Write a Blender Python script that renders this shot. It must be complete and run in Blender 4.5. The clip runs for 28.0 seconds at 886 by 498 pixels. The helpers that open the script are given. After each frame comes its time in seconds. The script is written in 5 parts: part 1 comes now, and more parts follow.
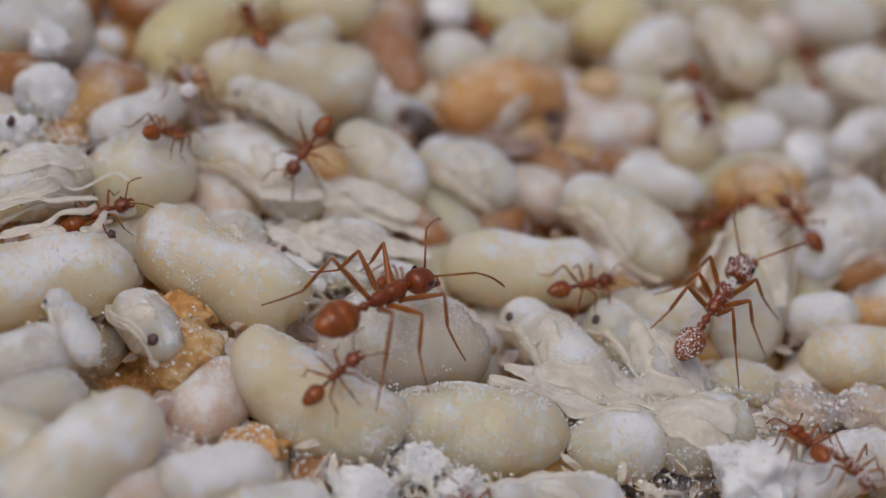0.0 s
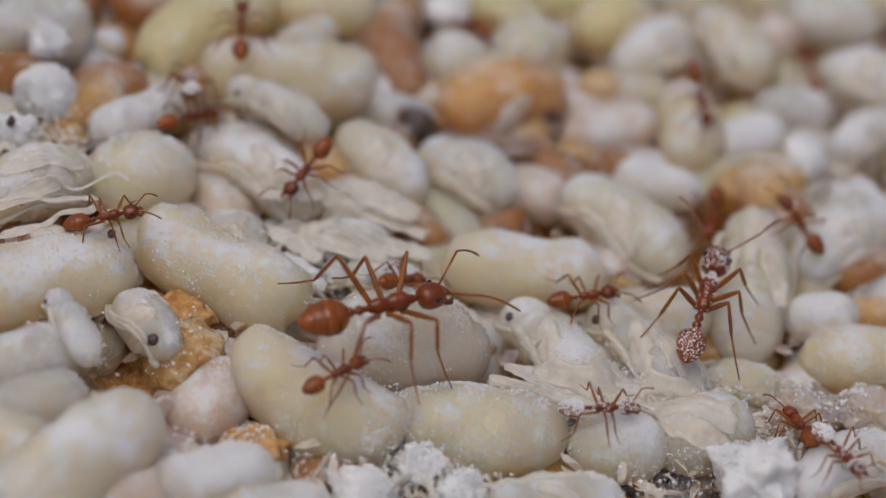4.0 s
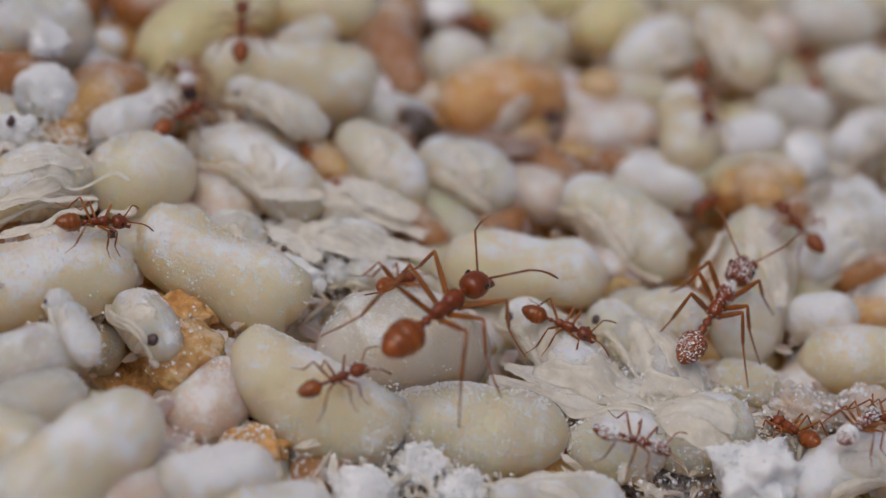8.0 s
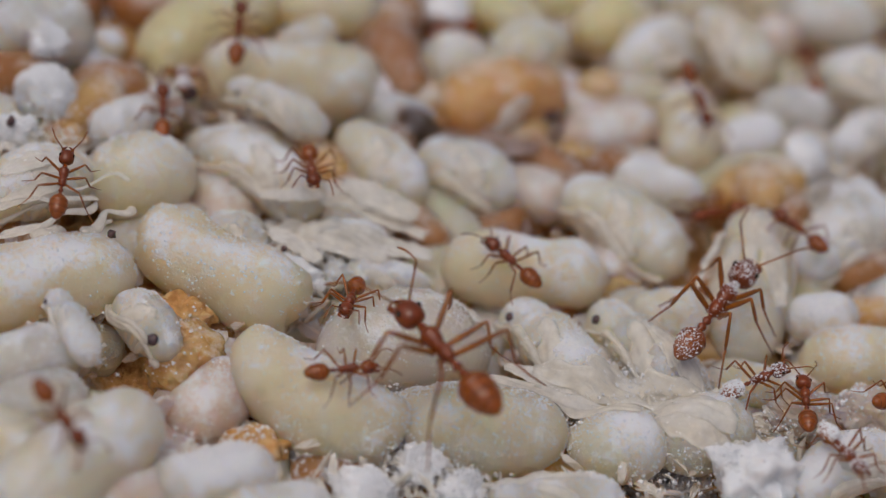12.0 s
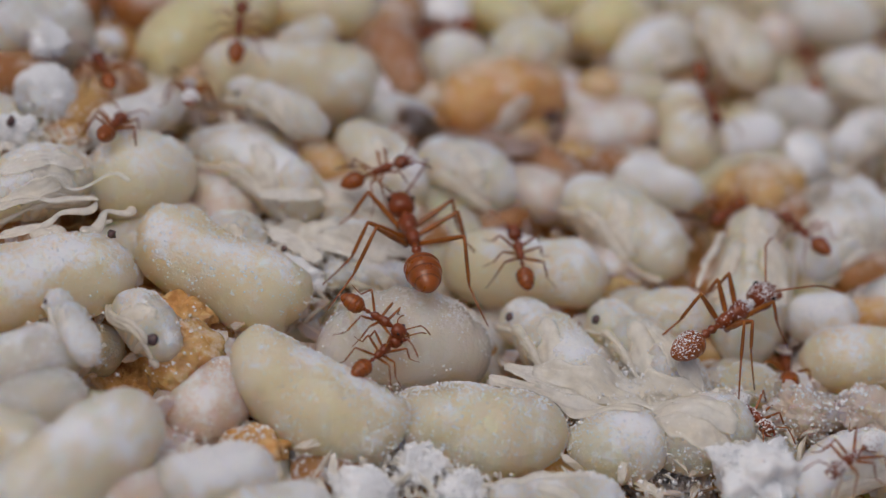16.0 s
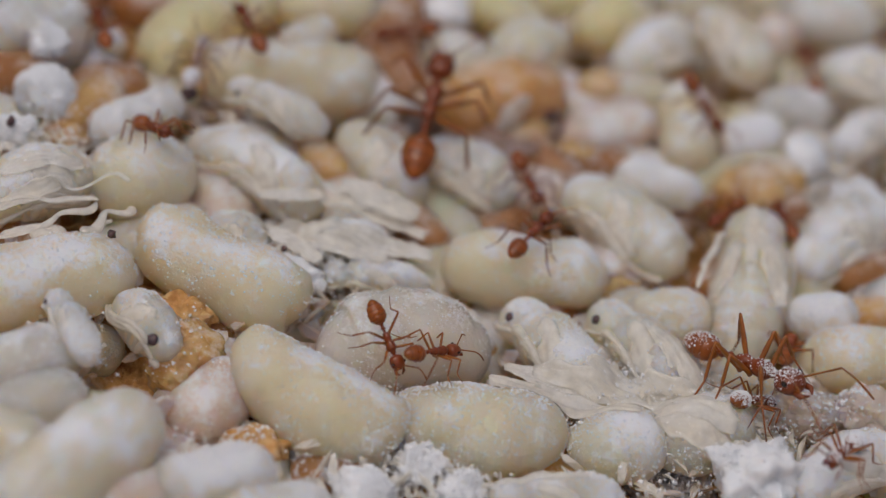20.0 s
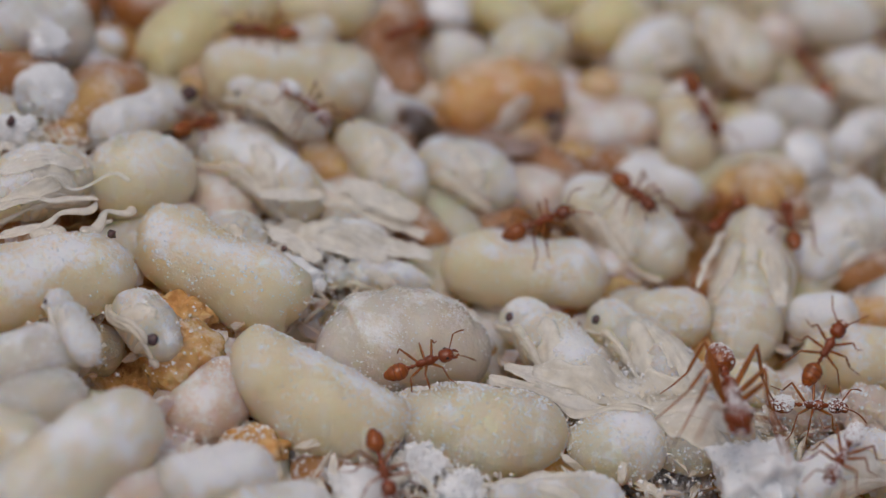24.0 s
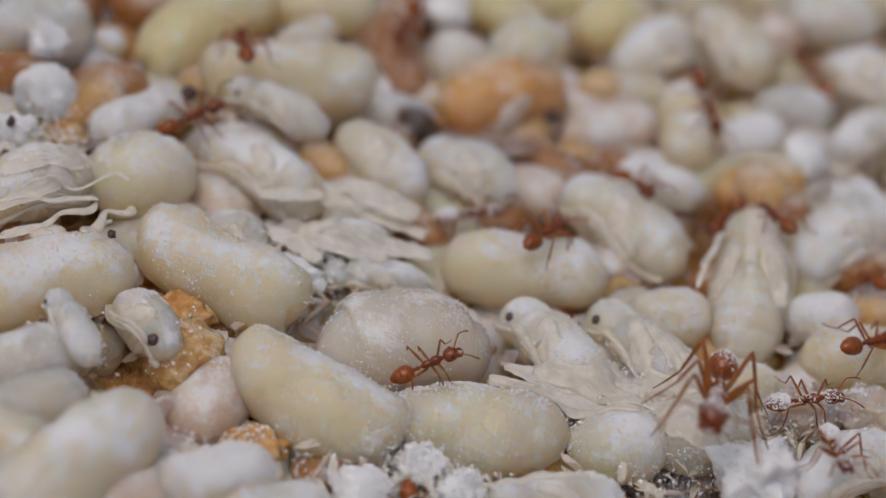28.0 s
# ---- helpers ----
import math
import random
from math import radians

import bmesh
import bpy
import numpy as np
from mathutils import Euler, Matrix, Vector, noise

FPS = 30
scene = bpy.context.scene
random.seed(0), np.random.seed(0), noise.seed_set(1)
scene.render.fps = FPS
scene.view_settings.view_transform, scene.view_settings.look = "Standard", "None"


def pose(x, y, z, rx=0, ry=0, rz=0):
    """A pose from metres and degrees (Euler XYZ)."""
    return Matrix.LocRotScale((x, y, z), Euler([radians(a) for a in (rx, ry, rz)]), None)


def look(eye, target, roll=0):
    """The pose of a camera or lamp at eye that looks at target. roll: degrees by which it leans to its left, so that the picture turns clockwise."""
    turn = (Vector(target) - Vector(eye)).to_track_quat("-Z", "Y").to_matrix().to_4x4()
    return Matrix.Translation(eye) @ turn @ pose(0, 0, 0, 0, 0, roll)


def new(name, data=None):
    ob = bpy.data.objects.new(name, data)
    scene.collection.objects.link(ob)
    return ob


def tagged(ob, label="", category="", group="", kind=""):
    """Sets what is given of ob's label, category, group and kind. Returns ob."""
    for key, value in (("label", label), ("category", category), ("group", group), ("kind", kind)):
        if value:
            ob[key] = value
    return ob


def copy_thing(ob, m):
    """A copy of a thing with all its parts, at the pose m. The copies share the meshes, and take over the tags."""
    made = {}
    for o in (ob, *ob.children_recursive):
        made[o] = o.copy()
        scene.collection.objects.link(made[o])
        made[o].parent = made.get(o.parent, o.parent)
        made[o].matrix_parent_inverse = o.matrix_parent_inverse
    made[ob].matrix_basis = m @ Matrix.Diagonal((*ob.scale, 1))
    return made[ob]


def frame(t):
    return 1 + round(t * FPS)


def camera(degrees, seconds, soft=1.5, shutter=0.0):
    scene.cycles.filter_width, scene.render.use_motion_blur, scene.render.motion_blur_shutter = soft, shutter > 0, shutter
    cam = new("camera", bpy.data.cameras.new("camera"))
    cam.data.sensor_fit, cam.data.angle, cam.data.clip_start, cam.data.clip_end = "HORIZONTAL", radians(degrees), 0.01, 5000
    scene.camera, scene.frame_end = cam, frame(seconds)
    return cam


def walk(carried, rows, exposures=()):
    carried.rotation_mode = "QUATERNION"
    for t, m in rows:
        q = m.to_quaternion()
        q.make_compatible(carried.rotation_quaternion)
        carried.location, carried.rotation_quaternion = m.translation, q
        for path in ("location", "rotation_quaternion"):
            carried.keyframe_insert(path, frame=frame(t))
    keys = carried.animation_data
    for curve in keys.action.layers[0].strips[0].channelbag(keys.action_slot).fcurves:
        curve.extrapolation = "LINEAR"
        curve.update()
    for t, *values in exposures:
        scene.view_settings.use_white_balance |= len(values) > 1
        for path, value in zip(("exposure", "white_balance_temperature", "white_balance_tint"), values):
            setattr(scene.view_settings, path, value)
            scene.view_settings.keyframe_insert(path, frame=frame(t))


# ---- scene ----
# All sizes below are in millimetres, brought to metres by MM.
MM = 0.001

cam = camera(16.0, 28.0, soft=1.3)
EYE = (0.0, -98.08 * MM, 101.28 * MM)
TARGET = (0.0, 0.0, 3.2 * MM)
walk(cam, [(0.0, look(EYE, TARGET, 14.0)), (28.0, look(EYE, TARGET, 14.0))],
     exposures=[(0.0, -0.90, 6120, 11), (28.0, -0.90, 6120, 11)])
cam.data.dof.use_dof = True
cam.data.dof.focus_distance = 132.0 * MM
cam.data.dof.aperture_fstop = 21.0

# ---- light: open shade under a bright sky, a wide veiled sun ----
world = bpy.data.worlds.new("sky")
scene.world = world
world.use_nodes = True
wn = world.node_tree.nodes
sky = wn.new("ShaderNodeTexSky")
sky.sky_type, sky.sun_disc = "NISHITA", False
sky.sun_elevation, sky.sun_rotation = radians(73), radians(-117)
sky.air_density, sky.dust_density, sky.ozone_density = 1.0, 7.0, 0.4
world.node_tree.links.new(sky.outputs[0], wn["Background"].inputs[0])
wn["Background"].inputs[1].default_value = 0.135
sun_data = bpy.data.lights.new("sun", "SUN")
sun_data.energy, sun_data.angle, sun_data.color = 0.8, radians(45), (1.0, 0.95, 0.88)
sun = new("sun", sun_data)
sun.matrix_world = look((-0.40, -0.20, 1.5), (0, 0, 0))


# ---- materials ----
class Mat:
    """A small node builder round one Principled shader."""

    def __init__(self, name):
        self.m = bpy.data.materials.new(name)
        self.m.use_nodes = True
        self.t = self.m.node_tree
        self.b = self.t.nodes["Principled BSDF"]
        self.co = self.n("ShaderNodeTexCoord").outputs["Object"]
        self.info = self.n("ShaderNodeObjectInfo").outputs["Random"]

    def n(self, kind, **values):
        node = self.t.nodes.new(kind)
        for key, value in values.items():
            node.inputs[key].default_value = value
        return node

    def link(self, a, b):
        self.t.links.new(a, b)

    def noise(self, scale, detail=3.0, rough=0.55, shift=True):
        node = self.n("ShaderNodeTexNoise", Scale=scale, Detail=detail, Roughness=rough)
        if shift:
            add = self.n("ShaderNodeVectorMath")
            mul = self.n("ShaderNodeMath")
            mul.operation = "MULTIPLY"
            mul.inputs[1].default_value = 0.37
            self.link(self.info, mul.inputs[0])
            self.link(self.co, add.inputs[0])
            self.link(mul.outputs[0], add.inputs[1])
            self.link(add.outputs[0], node.inputs["Vector"])
        else:
            self.link(self.co, node.inputs["Vector"])
        return node.outputs["Fac"]

    def ramp(self, fac, *stops):
        node = self.n("ShaderNodeValToRGB")
        e = node.color_ramp.elements
        while len(e) < len(stops):
            e.new(0.5)
        for el, (p, c) in zip(e, stops):
            el.position = p
            el.color = (*c, 1) if len(c) == 3 else c
        self.link(fac, node.inputs[0])
        return node.outputs[0]

    def span(self, fac, a, b, lo=0.0, hi=1.0):
        node = self.n("ShaderNodeMapRange")
        for i, v in zip((1, 2, 3, 4), (a, b, lo, hi)):
            node.inputs[i].default_value = v
        self.link(fac, node.inputs[0])
        return node.outputs[0]

    def mul(self, a, b, op="MULTIPLY"):
        node = self.n("ShaderNodeMath")
        node.operation = op
        for i, v in enumerate((a, b)):
            if isinstance(v, (int, float)):
                node.inputs[i].default_value = v
            else:
                self.link(v, node.inputs[i])
        return node.outputs[0]

    def mix(self, fac, a, b):
        node = self.n("ShaderNodeMix")
        node.data_type = "RGBA"
        for sock, v in zip((node.inputs[0], node.inputs[6], node.inputs[7]), (fac, a, b)):
            if isinstance(v, (int, float)):
                sock.default_value = v
            elif isinstance(v, tuple):
                sock.default_value = (*v, 1)
            else:
                self.link(v, sock)
        return node.outputs[2]

    def bump(self, height, dist, strength=1.0):
        node = self.n("ShaderNodeBump", Strength=strength, Distance=dist)
        self.link(height, node.inputs["Height"])
        self.link(node.outputs[0], self.b.inputs["Normal"])

    def put(self, **values):
        for key, value in values.items():
            sock = self.b.inputs[key.replace("_", " ")]
            if hasattr(value, "is_linked"):
                self.link(value, sock)
            else:
                sock.default_value = (*value, 1) if isinstance(value, tuple) and sock.type == "RGBA" else value


def powder_cover(k, cover, dust):
    """Smears of settled powder and loose flecks, thickest on what faces up."""
    fine = k.noise(4200, 3, 0.65)
    broad = k.noise(380, 6, 0.7)
    norm = k.n("ShaderNodeSeparateXYZ")
    geo = k.n("ShaderNodeNewGeometry")
    k.link(geo.outputs["Normal"], norm.inputs[0])
    up = k.span(norm.outputs[2], -0.3, 0.95)
    field = k.mul(k.mul(k.mul(broad, 0.80), k.mul(fine, 0.22), "ADD"), k.mul(up, 0.20), "ADD")
    edge = 0.80 - 0.19 * cover
    smear = k.span(field, edge - 0.035, edge + 0.085, 0.0, 0.95 * dust)
    fleck = k.mul(k.span(k.noise(2600, 2, 0.5), 0.685, 0.71, 0.0, dust), k.span(broad, 0.38, 0.52))
    return k.mul(smear, fleck, "MAXIMUM")


def skin_mat(name, pale, deep, dust, gloss=0.4, depth=4.5, cover=0.5):
    """Moist waxy skin over a deep soft glowing body, with smears and flecks of white powder."""
    k = Mat(name)
    blotch = k.mul(k.mul(k.noise(240, 3), 0.6), k.mul(k.noise(1500, 3, 0.6), 0.4), "ADD")
    tint = k.mix(k.mul(k.info, 0.3), k.mix(k.span(blotch, 0.40, 0.60), pale, deep), deep)
    thick = powder_cover(k, cover, dust)
    k.put(Base_Color=k.mix(thick, tint, (0.93, 0.92, 0.90)),
          Roughness=k.span(thick, 0.0, 0.6, gloss, 0.8),
          Subsurface_Weight=k.span(thick, 0.0, 1.0, 1.0, 0.4),
          Subsurface_Radius=(1.0, 0.74, 0.42), Subsurface_Scale=depth * MM,
          Specular_IOR_Level=0.5, IOR=1.4, Coat_Weight=k.span(thick, 0.0, 0.5, 0.25, 0.0), Coat_Roughness=0.22,
          Sheen_Weight=0.12, Sheen_Roughness=0.35)
    folds = k.mul(k.mul(k.noise(750, 4, 0.6), 1.6), k.mul(k.noise(3800, 3, 0.6), 0.30), "ADD")
    k.bump(k.mul(k.mul(thick, 0.5), folds, "ADD"), 0.16 * MM, 0.9)
    wax, both = k.n("ShaderNodeBsdfTranslucent"), k.n("ShaderNodeMixShader")
    k.link(tint, wax.inputs["Color"])
    k.link(k.span(thick, 0.0, 1.0, 0.25, 0.05), both.inputs[0])
    k.link(k.b.outputs[0], both.inputs[1])
    k.link(wax.outputs[0], both.inputs[2])
    k.link(both.outputs[0], k.t.nodes["Material Output"].inputs[0])
    return k.m


SKIN = {
    "cream": skin_mat("larva_skin", (0.96, 0.81, 0.615), (0.95, 0.74, 0.48), 1.0, cover=0.56),
    "yellow": skin_mat("yellow_larva_skin", (0.94, 0.80, 0.52), (0.93, 0.72, 0.38), 0.8, cover=0.35),
    "grey": skin_mat("clear_larva_skin", (0.78, 0.735, 0.68), (0.78, 0.69, 0.57), 1.0, gloss=0.2, cover=0.45),
    "white": skin_mat("powdered_skin", (0.95, 0.85, 0.71), (0.94, 0.79, 0.58), 1.0, gloss=0.45, cover=0.85),
    "pupa": skin_mat("pupa_skin", (0.96, 0.84, 0.67), (0.95, 0.785, 0.555), 1.0, cover=0.62),
    "pink": skin_mat("pinkish_skin", (0.85, 0.70, 0.60), (0.83, 0.61, 0.48), 0.9, cover=0.5, depth=2.5),
    "tan": skin_mat("tan_husk_skin", (0.54, 0.29, 0.12), (0.44, 0.20, 0.07), 0.6, cover=0.35, depth=2.0),
    "amber": skin_mat("amber_husk_skin", (0.82, 0.54, 0.26), (0.74, 0.40, 0.14), 0.6, gloss=0.2, cover=0.4, depth=2.5),
}


def film_mat(name, veil, pale, deep):
    """Wet folded membrane of legs, wing pads and shed skin: thin enough for light to come through."""
    k = Mat(name)
    thick = powder_cover(k, 0.45, 0.9)
    tint = k.mix(k.span(k.noise(1500, 4), 0.35, 0.7), pale, deep)
    k.put(Base_Color=k.mix(thick, tint, (0.93, 0.92, 0.90)), Roughness=k.span(thick, 0.0, 0.6, 0.3, 0.8), Coat_Weight=0.3, Coat_Roughness=0.2)
    k.bump(k.noise(2500, 4), 0.08 * MM, 0.7)
    wax, clear = k.n("ShaderNodeBsdfTranslucent"), k.n("ShaderNodeBsdfTransparent")
    k.link(tint, wax.inputs["Color"])
    both, thin = k.n("ShaderNodeMixShader"), k.n("ShaderNodeMixShader")
    both.inputs[0].default_value = 0.45
    k.link(k.b.outputs[0], both.inputs[1])
    k.link(wax.outputs[0], both.inputs[2])
    k.link(k.mul(k.span(k.noise(900, 4), 0.35, 0.65, veil - 0.15, veil + 0.15), thick, "MAXIMUM"), thin.inputs[0])
    k.link(clear.outputs[0], thin.inputs[1])
    k.link(both.outputs[0], thin.inputs[2])
    k.link(thin.outputs[0], k.t.nodes["Material Output"].inputs[0])
    return k.m


FILM = film_mat("thin_membrane", 0.78, (0.97, 0.945, 0.88), (0.96, 0.91, 0.80))


def powder_mat(name, base, soft):
    k = Mat(name)
    k.put(Base_Color=k.mix(k.span(k.noise(900, 3), 0.35, 0.7), base, tuple(c * 0.86 for c in base)), Roughness=0.95,
          Subsurface_Weight=soft, Subsurface_Radius=(1.0, 0.92, 0.85), Subsurface_Scale=0.7 * MM, Specular_IOR_Level=0.15)
    k.bump(k.noise(5000, 4, 0.7), 0.05 * MM, 0.6)
    return k.m


POWDER = powder_mat("white_powder", (0.92, 0.92, 0.92), 0.0)
CLUMP = powder_mat("crumbly_white_clump", (0.90, 0.895, 0.89), 0.8)


def shell_mat(name, base, rough, bands=0.0):
    """Glossy reddish cuticle of an ant."""
    k = Mat(name)
    dark = tuple(c * 0.6 for c in base)
    col = k.mix(k.span(k.noise(1400, 3), 0.35, 0.7), base, dark)
    if bands:
        split = k.n("ShaderNodeSeparateXYZ")
        k.link(k.n("ShaderNodeTexCoord").outputs["Generated"], split.inputs[0])
        ring = k.mul(k.mul(split.outputs[0], bands), 0.0, "FRACT")
        col = k.mix(k.span(ring, 0.72, 1.0, 0.0, 0.75), col, tuple(c * 0.25 for c in base))
    k.put(Base_Color=k.mix(k.mul(k.info, 0.35), col, dark), Roughness=k.span(k.noise(2500, 2), 0.3, 0.7, rough, rough + 0.18),
          Subsurface_Weight=0.15, Subsurface_Radius=(1.0, 0.35, 0.10), Subsurface_Scale=0.15 * MM, Coat_Weight=0.3, Coat_Roughness=0.1, Specular_IOR_Level=0.4)
    k.bump(k.noise(9000, 3), 0.01 * MM, 0.5)
    return k.m


CUTICLE = shell_mat("ant_cuticle", (0.25, 0.047, 0.004), 0.26)
ABDOMEN = shell_mat("ant_gaster_cuticle", (0.36, 0.085, 0.004), 0.24, 4.3)
LIMB = shell_mat("ant_limb_cuticle", (0.37, 0.11, 0.008), 0.28)
dark = Mat("ant_eye")
dark.put(Base_Color=dark.ramp(dark.noise(4000, 2), (0.3, (0.01, 0.006, 0.005)), (0.7, (0.03, 0.018, 0.014))), Roughness=0.15)
EYE_DARK = dark.m
spot = Mat("pupa_eye")
spot.put(Base_Color=spot.ramp(spot.noise(5000, 2), (0.35, (0.05, 0.03, 0.035)), (0.7, (0.14, 0.07, 0.06))), Roughness=0.3)
EYE_SPOT = spot.m
# Crumbs, their amber pushed up to paint a warm glow into the shaded gaps.
k = Mat("crumbs_and_husks")
k.put(Base_Color=k.ramp(k.noise(900, 5, 0.65, False), (0.3, (0.40, 0.17, 0.04)), (0.5, (0.68, 0.38, 0.13)), (0.68, (0.84, 0.64, 0.36))),
      Roughness=0.7, Subsurface_Weight=0.4, Subsurface_Radius=(1.0, 0.6, 0.3), Subsurface_Scale=0.4 * MM)
k.bump(k.noise(3500, 5, 0.65, False), 0.2 * MM)
BED = k.m
k = Mat("weathered_grey_board")
k.put(Base_Color=k.ramp(k.noise(160, 6, 0.6, False), (0.3, (0.32, 0.33, 0.34)), (0.7, (0.50, 0.51, 0.52))), Roughness=0.8)
k.bump(k.noise(900, 5, 0.6, False), 0.2 * MM)
BOARD = k.m


# ---- mesh helpers ----
def part(name, bm, material, parent=None, label="", smooth=True):
    me = bpy.data.meshes.new(name)
    bmesh.ops.recalc_face_normals(bm, faces=bm.faces)
    bm.normal_update()
    bm.to_mesh(me)
    bm.free()
    if smooth:
        me.polygons.foreach_set("use_smooth", [True] * len(me.polygons))
    me.materials.append(material)
    ob = new(name, me)
    ob.parent = parent
    return tagged(ob, label)


def sweep(bm, centres, radii, sides=16, up=(0, 0, 1), flat=1.0, ripple=0.0, seed=0.0):
    """A closed tube along centres; flat squashes it along its own up axis, ripple roughens it."""
    pts = [Vector(c) for c in centres]
    rings = []
    for i, (p, r) in enumerate(zip(pts, radii)):
        way = (pts[min(i + 1, len(pts) - 1)] - pts[max(i - 1, 0)]).normalized()
        side = way.cross(Vector(up))
        side = side.normalized() if side.length > 1e-6 else way.orthogonal().normalized()
        top = side.cross(way)
        ring = []
        for j in range(sides):
            a = 2 * math.pi * j / sides
            v = side * math.cos(a) + top * math.sin(a) * flat
            q = r
            if ripple:
                at0 = (p + v * r) * (0.45 / MM) + Vector((seed, seed * 1.7, 0))
                q *= 1 + ripple * (1.1 * noise.noise(at0) + 0.55 * noise.noise(at0 * 2.6) + 0.25 * noise.noise(at0 * 6.3))
            ring.append(bm.verts.new(p + v * q))
        rings.append(ring)
    for a, b in zip(rings, rings[1:]):
        for j in range(sides):
            bm.faces.new((a[j], a[(j + 1) % sides], b[(j + 1) % sides], b[j]))
    bm.faces.new(list(reversed(rings[0])))
    bm.faces.new(rings[-1])
    return bm


def capsule(a, b, r, bend=(0, 0, 0), rings=30, taper=0.0, waist=0.0, grooves=0, depth=0.012, egg=0.35):
    """Centres and radii of a bent capsule from a to b, with round ends."""
    a, b, bend = Vector(a), Vector(b), Vector(bend)
    axis = (b - a).length + 2 * r
    cs, rs = [], []
    for i in range(rings + 1):
        u = (1 - math.cos(math.pi * i / rings)) / 2
        x = u * axis
        if x < r:
            q = math.sqrt(max(0, r * r - (r - x) ** 2))
        elif x > axis - r:
            q = math.sqrt(max(0, r * r - (x - axis + r) ** 2))
        else:
            q = r
        q = q * (1 - egg) + egg * 1.04 * r * math.sqrt(max(0, 1 - (2 * u - 1) ** 2))
        s = (x - r) / max(axis - 2 * r, 1e-6)
        c = a + (b - a) * s + bend * (1 - (2 * min(max(s, -0.3), 1.3) - 1) ** 2)
        q *= 1 - taper * u - waist * math.exp(-((u - 0.52) / 0.16) ** 2)
        if grooves:
            q *= 1 - depth * max(0, math.cos(2 * math.pi * grooves * u)) ** 6
        cs.append(c)
        rs.append(max(q, 1e-6))
    return cs, rs


def ball(bm, centre, size, seg=16, turn=None):
    m = Matrix.Translation(Vector(centre)) @ (turn or Matrix()) @ Matrix.Diagonal((*size, 1))
    bmesh.ops.create_uvsphere(bm, u_segments=seg, v_segments=max(6, seg * 3 // 4), radius=1.0, matrix=m)
    return bm


def crumbs(name, places, size, parent, rng, material=None, label=""):
    """Loose grains of powder at (place, normal) pairs, joined in one mesh."""
    verts, faces = [], []
    for p, nrm in places:
        s = size * (0.45 + rng.random() ** 2.5 * 1.9) * MM
        o = len(verts)
        base = [Vector((1, 0, 0)), Vector((-1, 0, 0)), Vector((0, 1, 0)), Vector((0, -1, 0)), Vector((0, 0, 0.8)), Vector((0, 0, -0.8))]
        spin = Euler((rng.random() * 3, rng.random() * 3, rng.random() * 3)).to_matrix()
        for d in base:
            d = Vector((d.x * rng.uniform(0.6, 1.3), d.y * rng.uniform(0.6, 1.3), d.z * rng.uniform(0.6, 1.2)))
            verts.append(p + nrm * s * 0.25 + spin @ d * s)
        for f in ((0, 2, 4), (2, 1, 4), (1, 3, 4), (3, 0, 4), (2, 0, 5), (1, 2, 5), (3, 1, 5), (0, 3, 5)):
            faces.append([o + i for i in f])
    me = bpy.data.meshes.new(name)
    me.from_pydata(verts, [], faces)
    me.materials.append(material or POWDER)
    ob = new(name, me)
    ob.parent = parent
    return tagged(ob, label, kind="stuff")


def spot_on(vs, rng):
    """An even random place on a face."""
    if len(vs) == 4:
        u, v = rng.random(), rng.random()
        return vs[0].lerp(vs[1], u).lerp(vs[3].lerp(vs[2], u), v)
    i = rng.randrange(1, len(vs) - 1)
    u, v = rng.random(), rng.random()
    if u + v > 1:
        u, v = 1 - u, 1 - v
    return vs[0] + (vs[i] - vs[0]) * u + (vs[i + 1] - vs[0]) * v


def dust_on(ob, amount, rng, size=0.034, lift=0.0):
    """Powder sticking to the upper side of a part in patches."""
    me = ob.data
    faces = [p for p in me.polygons if p.normal.z > -0.25 + lift]
    if not faces:
        return
    shift = Vector((rng.random() * 9, rng.random() * 9, 0))
    places = []
    area = sum(p.area for p in faces)
    for p in faces:
        w = noise.noise(p.center * (0.55 / MM) + shift) + 0.35 * p.normal.z
        count = amount * 1700 * p.area / area * (0.07 + 6.0 * max(0, w - 0.12) ** 1.4)
        count = int(count) + (rng.random() < count % 1)
        vs = [me.vertices[i].co for i in p.vertices]
        for _ in range(count):
            places.append((spot_on(vs, rng), p.normal))
    if places:
        crumbs("powder", places, size, ob, rng, label="loose white powder grains")


BODIES = []


def dust_patch(centre, radius, count):
    """A smear of powder on whatever bodies lie within radius of a place."""
    c, reach = Vector(centre) * MM, radius * MM
    for ob in BODIES:
        inv = ob.matrix_world.inverted()
        q = inv @ c
        turn = ob.matrix_world.to_3x3()
        near = [p for p in ob.data.polygons if (p.center - q).length < reach and (turn @ p.normal).z > -0.2]
        if len(near) < 3:
            continue
        shift = Vector((rng.random() * 9, rng.random() * 9, 0))
        total = sum(p.area for p in near)
        places = []
        for p in near:
            fall = 1 - ((p.center - q).length / reach) ** 2
            vs = [ob.data.vertices[i].co for i in p.vertices]
            for _ in range(int(1.6 * count * fall * p.area / total + rng.random())):
                place = spot_on(vs, rng)
                if noise.noise(place * (1.8 / MM) + shift) > -0.02:
                    places.append((place, p.normal))
        if places:
            crumbs("powder", places, 0.04, ob, rng, label="smear of loose white powder")


def mm(v):
    return Vector(v) * MM


rng = random.Random(7)
LARVA_LABELS = {
    "cream": "plump cream larva with smooth moist translucent skin in the heap",
    "yellow": "yellowish cream larva with glossy translucent skin in the heap",
    "grey": "greyish glassy translucent larva dusted with white powder",
    "white": "pale larva thickly coated with white powder",
    "pupa": "pale cream pupa with ringed body lying in the heap",
    "pink": "pinkish tan brood body lying among the pale larvae",
    "tan": "tan brown brood husk lying among the pale larvae",
    "amber": "amber orange translucent husk wedged between pale larvae",
}


